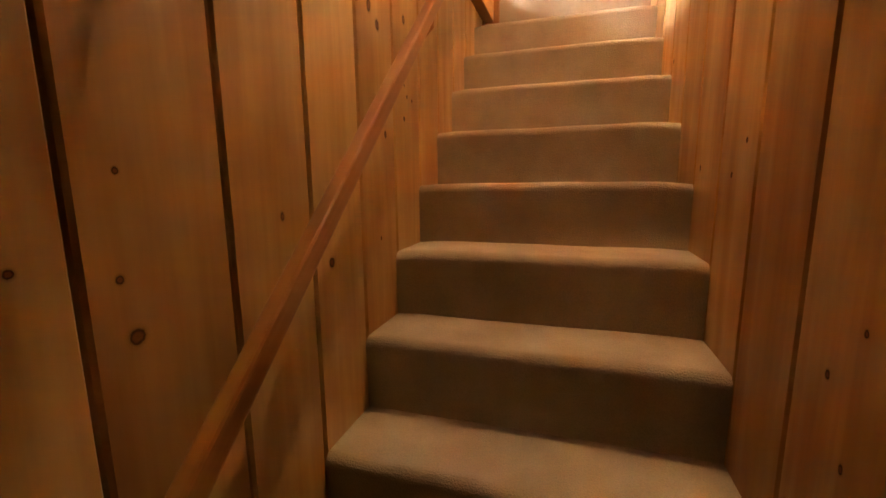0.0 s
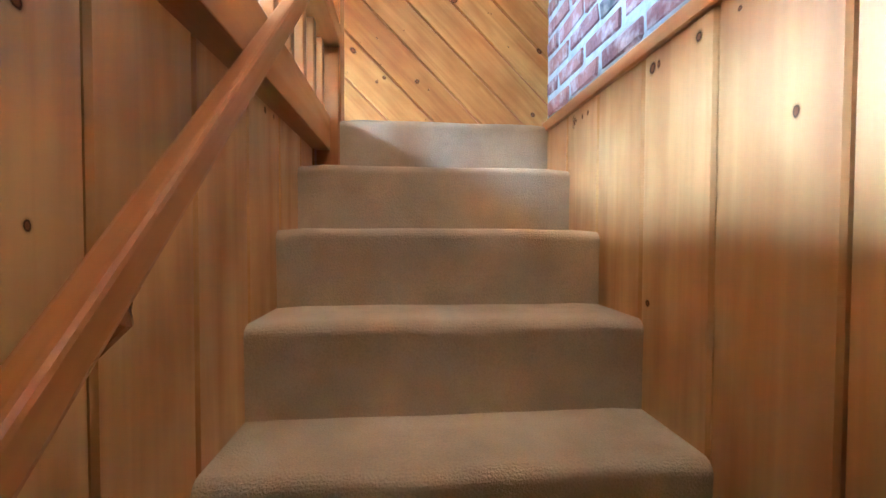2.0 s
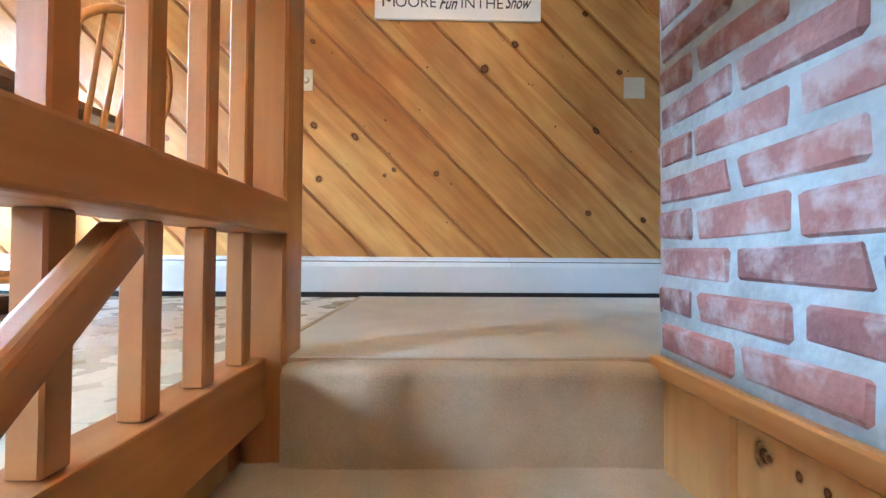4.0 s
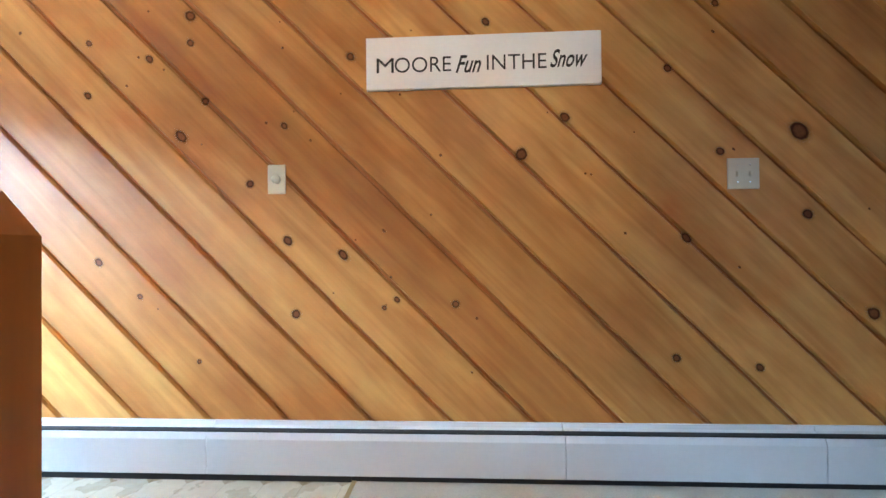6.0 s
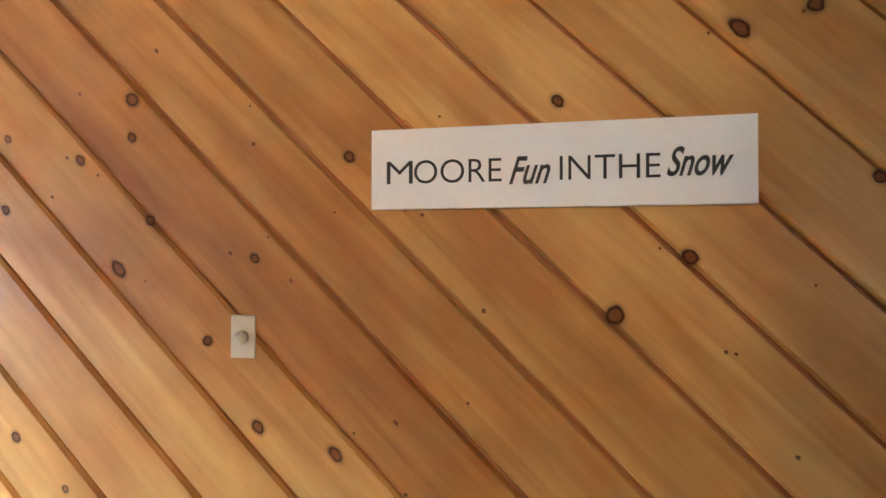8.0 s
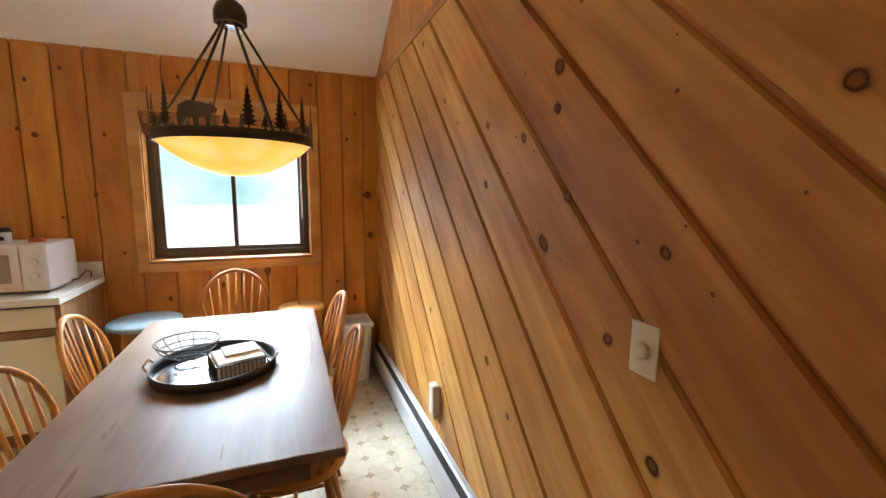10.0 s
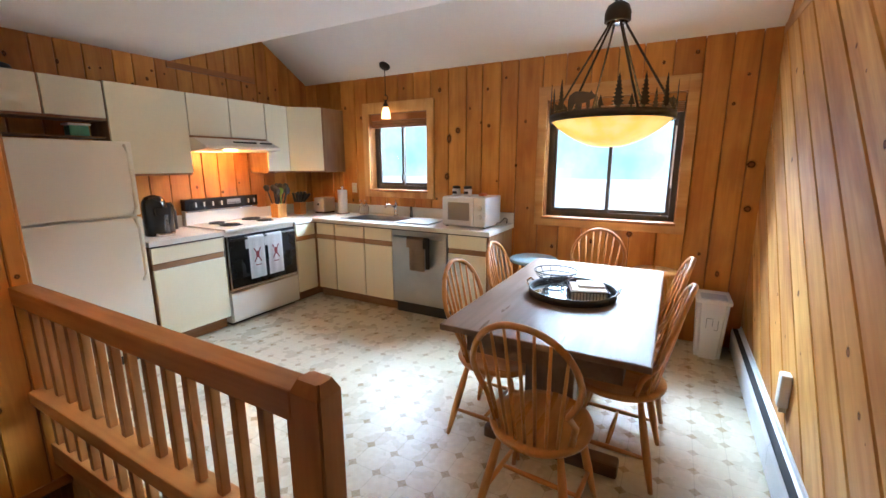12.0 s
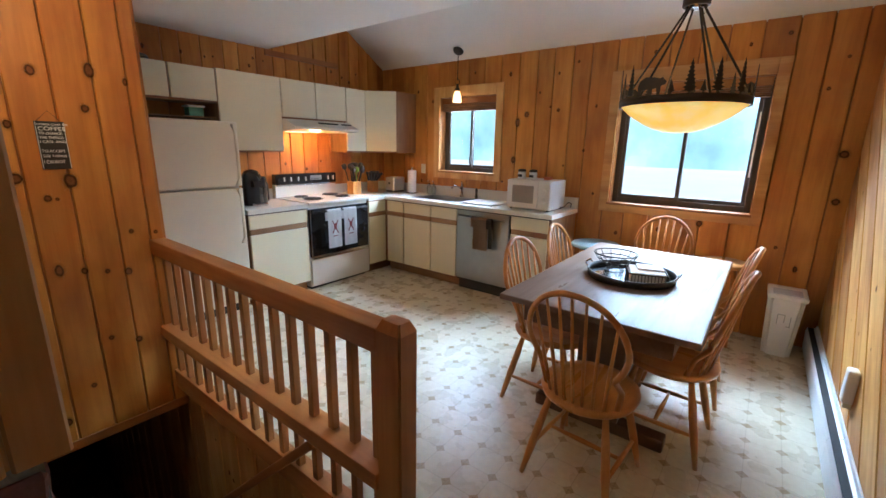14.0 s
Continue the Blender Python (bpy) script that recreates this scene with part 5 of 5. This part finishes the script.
def bin_():
    b = thing("waste_bin", "white plastic swing-lid waste bin with a grey drawing on its front", "bin", at=(-2.985, -0.245, 0))
    bm = bmesh.new()
    lo = [(-0.115, -0.085), (0.115, -0.085), (0.115, 0.085), (-0.115, 0.085)]
    a = [bm.verts.new((x, y, 0.0)) for x, y in lo]
    c = [bm.verts.new((x * 1.22, y * 1.25, 0.44)) for x, y in lo]
    bm.faces.new(a)
    bm.faces.new(c)
    for i in range(4):
        bm.faces.new((a[i], a[(i + 1) % 4], c[(i + 1) % 4], c[i]))
    bmesh.ops.bevel(bm, geom=[e for e in bm.edges if abs(e.verts[0].co.z - e.verts[1].co.z) > 0.1], offset=0.03, segments=3, affect="EDGES")
    part("body", bm, PLASTIC, b)
    part("lid", box(-0.15, 0.15, -0.117, 0.117, 0.441, 0.475, 0.012, 3), PLASTIC, b, "white lid")
    part("lid_hatch", box(-0.02, 0.13, -0.085, 0.085, 0.4755, 0.482, 0.003), HATCH, b, "grey hatch")
    part("drawing", merged((0.134, 0.1345, -0.035, -0.030, 0.25, 0.33), (0.134, 0.1345, 0.005, 0.010, 0.27, 0.33), (0.134, 0.1345, -0.030, 0.005, 0.325, 0.33), (0.134, 0.1345, 0.020, 0.045, 0.24, 0.245), (0.134, 0.1345, 0.040, 0.045, 0.245, 0.32)), STEEL, b, "grey line drawing")


bin_()


def tray():
    cx, cy, r = -1.625, -1.035, 0.235
    t = thing("round_tray", "round black metal tray with a mirrored base on the table", "tray")
    part("base", lathe([(r - 0.01, 0.0), (r - 0.01, 0.006)], 40, (cx, cy, 0.7455)), CHROME, t, "mirrored base")
    bm = bmesh.new()
    n = 40
    R = [[bm.verts.new((cx + q * math.cos(2 * math.pi * k / n), cy + q * math.sin(2 * math.pi * k / n), z)) for k in range(n)] for q, z in ((r - 0.009, 0.7455), (r, 0.7455), (r + 0.004, 0.785), (r - 0.003, 0.785))]
    for i in range(4):
        a, b = R[i], R[(i + 1) % 4]
        for k in range(n):
            bm.faces.new((a[k], a[(k + 1) % n], b[(k + 1) % n], b[k]))
    part("rim", bm, BLACKMATT, t, "black raised rim", smooth=True)
    for s in (-1, 1):
        part("handle", tube([(cx + s * 0.05, cy + s * (r - 0.0), 0.78), (cx + s * 0.04, cy + s * (r + 0.015), 0.80), (cx - s * 0.04, cy + s * (r + 0.015), 0.80), (cx - s * 0.05, cy + s * r, 0.78)], 0.005, 6), CHROME, t)
    w = thing("wire_basket", "open black wire fruit bowl standing on the tray", "bowl")
    bx, by, z0 = -1.69, -1.145, 0.752

    def ring(q, z, rad=0.0028):
        return tube([(bx + q * math.cos(a), by + q * math.sin(a), z) for a in (2 * math.pi * k / 32 for k in range(32))], rad, 6, True)

    for q, z in ((0.055, z0 + 0.003), (0.05, z0 + 0.035), (0.085, z0 + 0.055), (0.105, z0 + 0.075), (0.122, z0 + 0.105)):
        part("ring", ring(q, z, 0.0035 if q > 0.12 else 0.0025), BLACKMATT, w)
    for k in range(12):
        a = 2 * math.pi * k / 12
        part("wire", tube([(bx + q * math.cos(a), by + q * math.sin(a), z) for q, z in ((0.055, z0 + 0.003), (0.05, z0 + 0.035), (0.085, z0 + 0.055), (0.105, z0 + 0.075), (0.122, z0 + 0.105))], 0.0018, 5), BLACKMATT, w)
    nb = thing("napkin_basket", "square black wire basket holding folded cream napkins", "basket", at=(-1.585, -0.945, 0.7525), turn=18)
    s = 0.098
    for z in (0.002, 0.056):
        part("wire_frame", tube([(-s, -s, z), (s, -s, z), (s, s, z), (-s, s, z)], 0.003, 6, True), BLACKMATT, nb)
    for k in range(13):
        u = -s + 2 * s * k / 12
        for p in ((u, -s), (u, s), (-s, u), (s, u)):
            part("wire", tube([(p[0], p[1], 0.002), (p[0], p[1], 0.056)], 0.0020, 5), BLACKMATT, nb)
    part("napkin", box(-0.088, 0.088, -0.088, 0.088, 0.004, 0.064, 0.006), PAPER, nb, "stack of cream napkins")
    part("folded_napkin", box(-0.085, 0.03, -0.05, 0.085, 0.0645, 0.074, 0.004), PAPER, nb, "folded cream napkin")


tray()


# ---- lamps ----
def chandelier():
    cx, cy, zr, r = -1.70, -0.912, 1.685, 0.305
    c = thing("chandelier", "dark bronze chandelier with amber glass bowl and cut-out fir trees", "chandelier")
    zc = 2.155
    top = ZW + SLOPE * (cx - XW)
    prof = [(0.02, -0.132), (0.07, -0.128), (0.12, -0.114), (0.17, -0.091), (0.22, -0.060), (0.26, -0.030), (0.292, 0.0), (0.284, 0.0), (0.21, -0.060), (0.14, -0.100), (0.08, -0.119), (0.01, -0.125)]
    part("bowl", lathe(prof, 40, (cx, cy, zr)), AMBER, c, "glowing amber glass bowl", smooth=True)
    bm = bmesh.new()
    n = 48
    R = [[bm.verts.new((cx + q * math.cos(2 * math.pi * k / n), cy + q * math.sin(2 * math.pi * k / n), z)) for k in range(n)] for q, z in ((r - 0.012, zr - 0.004), (r, zr - 0.004), (r, zr + 0.032), (r - 0.005, zr + 0.032), (r - 0.005, zr + 0.004), (r - 0.012, zr + 0.004))]
    for i in range(len(R)):
        a, b = R[i], R[(i + 1) % len(R)]
        for k in range(n):
            bm.faces.new((a[k], a[(k + 1) % n], b[(k + 1) % n], b[k]))
    part("ring", bm, BRONZE, c, "bronze ring", smooth=True)
    part("cap", lathe([(0.055, 0.0), (0.062, 0.004), (0.062, 0.045), (0.05, 0.075), (0.03, 0.09), (0.008, 0.098)], 24, (cx, cy, zc)), BRONZE, c, "domed bronze cap", smooth=True)
    part("collar", lathe([(0.03, -0.035), (0.045, -0.03), (0.05, -0.001)], 20, (cx, cy, zc)), GLASS, c, "clear glass collar", smooth=True)
    for k in range(6):
        a = 2 * math.pi * (k + 0.5) / 6
        part("rod", tube([(cx + 0.035 * math.cos(a), cy + 0.035 * math.sin(a), zc), (cx + (r - 0.008) * math.cos(a), cy + (r - 0.008) * math.sin(a), zr + 0.03)], 0.0055, 8), BRONZE, c)
    part("hook", tube([(cx, cy + 0.02 * math.cos(t), zc + 0.118 + 0.022 * math.sin(t)) for t in (2 * math.pi * k / 14 for k in range(14))], 0.004, 6, True), BRONZE, c)
    z = zc + 0.14
    i = 0
    while z < top - 0.05:
        pts = [(cx + (0.008 * math.cos(t) if i % 2 else 0), cy + (0 if i % 2 else 0.008 * math.cos(t)), z + 0.015 + 0.019 * math.sin(t)) for t in (2 * math.pi * k / 10 for k in range(10))]
        part("chain_link", tube(pts, 0.0024, 6, True), BRONZE, c)
        z += 0.031
        i += 1
    part("ceiling_rose", lathe([(0.06, 0.0), (0.055, -0.0), (0.02, 0.06)], 20, (cx, cy, top - 0.05)), BRONZE, c)

    def fir(h):
        half = []
        tiers = 8
        for t in range(tiers):
            z0 = 0.012 + (h - 0.02) * t / tiers
            w = 0.030 * (1 - t / (tiers + 0.9)) * (0.35 + 4.6 * h)
            half += [(w, z0), (w * 0.45, z0 + 0.008)]
        half.append((0.0, h))
        right = [(0.004, 0.0), (0.004, 0.012)] + half
        left = [(-x, z) for x, z in right[::-1] if x > 0]
        return prism(right + left, -0.0015, 0.0015)

    bear = [(x * 1.12, z * 1.2) for x, z in [(-0.060, 0.0), (-0.048, 0.0), (-0.044, 0.022), (-0.015, 0.024), (-0.012, 0.0), (0.002, 0.0), (0.004, 0.024), (0.022, 0.026), (0.026, 0.0), (0.038, 0.0), (0.040, 0.034), (0.058, 0.038), (0.062, 0.050), (0.050, 0.058), (0.044, 0.068), (0.036, 0.062), (0.010, 0.068), (-0.030, 0.072), (-0.056, 0.058), (-0.062, 0.034)]]
    figures = [(a, 0.155) for a in (-42, 13, 35, 58, 98, 140, 181, 203, 226, 266, 292)]
    figures += [(a, 0.062) for a in (-58, -1, 24, 70, 82, 152, 168, 214, 240, 280)]
    figures += [(a, 0) for a in (-18, 120, 250)]
    for deg, high in figures:
        a = radians(deg)
        m = pose(cx + (r - 0.003) * math.cos(a), cy + (r - 0.003) * math.sin(a), zr + 0.030, 0, 0, deg + 90)
        if high:
            part("fir_figure", fir(high), BRONZE, c, "cut-out metal fir", at=m)
        else:
            part("bear_figure", prism(bear, -0.0015, 0.0015), BRONZE, c, "cut-out metal bear", at=m)


chandelier()


def pendant():
    x, y = -3.06, -3.35
    top = ZW + SLOPE * (x - XW)
    p = thing("pendant_lamp", "small bronze pendant lamp with a lit glass shade over the sink", "lamp")
    part("canopy", lathe([(0.012, -0.028), (0.05, -0.02), (0.06, 0.0)], 24, (0, 0, 0)), BRONZE, p, smooth=True, at=pose(x, y, top - 0.004, 0, -math.degrees(math.atan(SLOPE)), 0))
    part("cord", tube([(x, y, top - 0.02), (x, y, 2.17)], 0.004, 8), BRONZE, p)
    part("scroll", tube([(x, y + 0.028 * math.sin(t), 2.15 + 0.028 * math.cos(t)) for t in np.linspace(-0.4, 4.2, 14)], 0.005, 8), BRONZE, p, smooth=True)
    part("holder", lathe([(0.026, 0.0), (0.028, 0.02), (0.014, 0.045), (0.010, 0.075)], 18, (x, y, 2.055)), BRONZE, p, smooth=True)
    part("shade", lathe([(0.048, -0.115), (0.050, -0.11), (0.043, -0.05), (0.027, -0.001), (0.020, -0.001), (0.036, -0.05), (0.043, -0.105)], 24, (x, y, 2.055)), LAMP, p, "lit glass shade", smooth=True)


pendant()

# ---- boards on the walls ----
DIAG = [-0.515 - 0.228 * k for k in range(9, 0, -1)] + [-0.515, -0.303, -0.078, 0.155, 0.373, 0.598, 0.833, 1.057, 1.287, 1.513, 1.727, 1.944, 2.191, 2.406, 2.630] + [2.630 + 0.23 * k for k in range(1, 12)]
boards(wall_n, "board", (0, 0, 0), 0, 45.3, 0.235, (XW, XE, 0.02, ZF - 0.001), [], PINE_DIAG, 0.012, 0.0185, 2, 0.0, None, DIAG, (0.006, 0.010))
boards(wall_n, "board", (0, 0, 0), 0, 0, 0.19, [(XW, 2.405), (-1.60, 2.405), (-1.60, 3.37), (XW, 2.38)], [], PINE_RED, 0.006, 0.018, 5, 0.15)
boards(wall_w, "board", (XW, 0, 0), 90, 0, 0.20, (YC + 0.0, 0.0, 0.0, ZW + 0.02),
       [(-1.70, -0.48, W1[2] - 0.02, W1[3] + 0.012), (-3.70, -2.87, W2[2] - 0.02, W2[3] + 0.012)], PINE_RED, 0.006, 0.018, 7, 0.2, None,
       (-4.47, -4.26, -4.09, -3.88, -3.70, -3.47, -3.28, -3.08, -2.87, -2.66, -2.46, -2.29, -2.10, -1.93, -1.70, -1.50, -1.29, -1.08, -0.89, -0.68, -0.48, -0.30, -0.13))
boards(wall_s, "board", (0, YC, 0), 180, 0, 0.17, [(-0.02, 0.0), (-XW, 0.0), (-XW, ZW), (0.95, ZW + SLOPE * (-0.95 - XW)), (-0.02, ZW + SLOPE * (-0.95 - XW))], [], PINE_RED, 0.006, 0.018, 9, 0.2)
boards(wall_p, "board", (0, YP, 0), 180, 0, 0.20, (-XR, 0.06, -0.20, ZF - 0.001), [], PINE_RED, 0.005, 0.018, 11, 0.0, None, (-0.67, -0.50, -0.33, -0.16, -0.01))
boards(wall_p, "board", (-0.06, 0, 0), -90, 0, 0.17, (-YP - 0.0, -YC - 0.02, 0.0, ZF - 0.001), [], PINE_RED, 0.006, 0.018, 12, 0.15)
STAIR_L = [-1.61 - 0.2225 * k for k in range(20, -1, -1)]
STAIR_R = [1.63 + 0.2205 * k for k in range(21)]
boards(stair_l, "board", (XL - 0.018, 0, 0), 90, 0, 0.218, (-6.24, YN + 0.04, ZB + 0.01, -0.020), [], PINE, 0.007, 0.018, 13, 0.0, None, STAIR_L)
boards(stair_r, "board", (XR + 0.018, 0, 0), -90, 0, 0.209, (-YN - 0.02, 6.2, ZB + 0.01, -0.027), [], PINE, 0.006, 0.018, 15, 0.0, None, STAIR_R)

breast = next(o for o in scene.objects if o.name == "wall_breast")
boards(breast, "board", (XR - 0.012, 0, 0), -90, 0, 0.19, (-YN - 0.047, -YP - 0.02, 0.931, ZF - 0.001), [], PINE, 0.006, 0.018, 17, 0.1)

boards(breast, "board", (0, YN + 0.047, 0), 180, 0, 0.19, (-XR - 0.608, -XR + 0.030, 0.931, ZF - 0.001), [], PINE, 0.006, 0.018, 18, 0.1)

# knots in the diagonal boards: x, z and half width in millimetres, then scattered ones further along
KNOTS = [(0.877, 1.918, 16), (1.034, 1.958, 17), (1.62, 1.871, 12), (1.337, 1.808, 11), (-0.721, 1.838, 17), (-0.721, 1.729, 12), (-0.893, 1.669, 12), (-0.66, 1.49, 13), (-0.761, 1.35, 15), (-0.336, 1.382, 10), (-0.477, 1.152, 13), (-0.324, 0.923, 14), (-0.102, 0.865, 13), (0.11, 0.687, 9), (0.06, 0.656, 8), (0.34, 0.669, 13), (0.602, 1.248, 20), (1.347, 1.243, 12), (1.636, 1.313, 26), (1.662, 1.0, 15), (1.216, 0.917, 12), (1.174, 0.461, 13), (1.478, 0.426, 12), (1.889, 0.628, 18), (1.157, 1.565, 12), (0.468, 1.769, 12), (-0.067, 1.651, 13), (-1.109, 0.845, 12), (-0.935, 0.705, 9), (-0.689, 0.444, 8), (-0.293, 0.632, 15), (0.768, 1.387, 15)]


def knot_disc():
    bm = bmesh.new()
    n = 20
    rim = [bm.verts.new((math.cos(2 * math.pi * i / n), 0, math.sin(2 * math.pi * i / n))) for i in range(n)]
    bm.faces.new(rim)
    return finish(bm, "knot", KNOT)


DISC = knot_disc()


def knot(wall, frame, rng, x, z, r, lean, face):
    """A knot on a board's face, stretched along the grain."""
    e = rng.choice((1.0, 1.1, 1.2, 1.35, 1.7))
    size = r * 1.8
    ob = new("knot", DISC)
    ob.parent = wall
    ob.matrix_basis = frame @ pose(x, -face - 0.0004, z, 0, lean, 0) @ Matrix.Diagonal((size, 1, size * e, 1))


def knots():
    rng = random.Random(21)
    north = pose(0, 0, 0)
    spots = [(x, z, r / 900) for x, z, r in KNOTS]
    for k in range(135):
        x = rng.uniform(-3.1, -1.1) if k < 110 else rng.uniform(2.0, 3.0)
        u = rng.choice(DIAG) + rng.uniform(0.04, 0.19)
        z = u * math.sqrt(2) - x
        if 0.28 < z < ZF - 0.08:
            spots.append((x, z, rng.uniform(0.005, 0.013)))
    for k in range(40):
        spots.append((rng.uniform(-1.0, 1.9), rng.uniform(0.3, 2.2), rng.uniform(0.0025, 0.005)))
    for x, z, r in spots:
        knot(wall_n, north, rng, x, z, r, -45, 0.0185)

    # partition over the stairs
    south = pose(0, YP, 0, 0, 0, 180)
    for x, z, r in ((0.17, 1.807, 17), (0.397, 1.777, 14), (0.214, 1.615, 14), (0.514, 1.523, 12), (0.527, 1.269, 22), (0.44, 0.787, 15), (0.339, 0.764, 11), (0.144, 0.719, 14),
                    (0.24, 0.74, 9), (0.613, 0.921, 14), (0.394, 0.093, 10), (0.148, 0.29, 14), (0.277, 0.346, 10), (0.426, 1.166, 12), (0.325, 1.251, 22), (0.39, 1.16, 6), (0.531, -0.074, 14), (0.02, 1.77, 9), (-0.02, 0.93, 8), (0.10, 0.95, 9), (0.60, 2.0, 13), (0.70, 1.5, 12), (0.72, 0.6, 14)):
        knot(wall_p, south, rng, -x, z, r / 800, 0, 0.018)
    # window wall
    west = pose(XW, 0, 0, 0, 0, 90)
    for y, z, r in ((-2.552, 1.796, 22), (-2.65, 1.72, 22), (-2.678, 1.339, 22), (-2.216, 1.828, 14), (-2.30, 1.86, 9), (-0.10, 1.458, 24), (-0.085, 1.128, 20), (-0.889, 0.87, 20), (-2.76, 2.20, 14), (-0.26, 1.90, 10),
                    (-2.234, 2.164, 9), (-0.528, 2.29, 12), (-0.19, 2.1, 9), (-1.93, 1.45, 10), (-2.12, 1.30, 8), (-0.36, 0.75, 10), (-0.22, 0.6, 12), (-1.2, 0.78, 10), (-1.55, 0.70, 12), (-1.85, 1.85, 9), (-3.79, 1.98, 12), (-4.02, 2.1, 11),
                    (-4.18, 1.15, 10), (-3.96, 1.04, 9), (-2.80, 1.1, 10), (-1.80, 1.05, 9), (-2.42, 2.0, 8), (-2.05, 2.25, 10), (-0.75, 2.24, 9), (-1.4, 2.26, 10), (-3.2, 2.25, 9)):
        knot(wall_w, west, rng, y, z, r / 900, 0, 0.018)
    # gable wall above and below the cabinets
    gable = pose(0, YC, 0, 0, 0, 180)
    for k in range(26):
        x = rng.uniform(-3.0, -0.2)
        z = rng.uniform(2.12, 2.30) if k % 3 else rng.uniform(1.02, 1.35)
        knot(wall_s, gable, rng, -x, z, rng.uniform(0.007, 0.014), 0, 0.018)
    # stair walls, along the slope of the flight
    for wall, frame, sign, joints in ((stair_l, pose(XL - 0.018, 0, 0, 0, 0, 90), 1, STAIR_L), (stair_r, pose(XR + 0.018, 0, 0, 0, 0, -90), -1, STAIR_R)):
        for k in range(44):
            a = rng.choice([j for j in joints if abs(j) < 4.2]) + rng.uniform(0.03, 0.18)
            floor_z = (a * sign - YN) * RISE / RUN
            z = min(-0.06, floor_z + rng.uniform(0.02, 1.3))
            if a * sign < YN - 0.05:
                knot(wall, frame, rng, a, z, rng.choice((0.004, 0.005, 0.007, 0.010)), 0, 0.018)


knots()
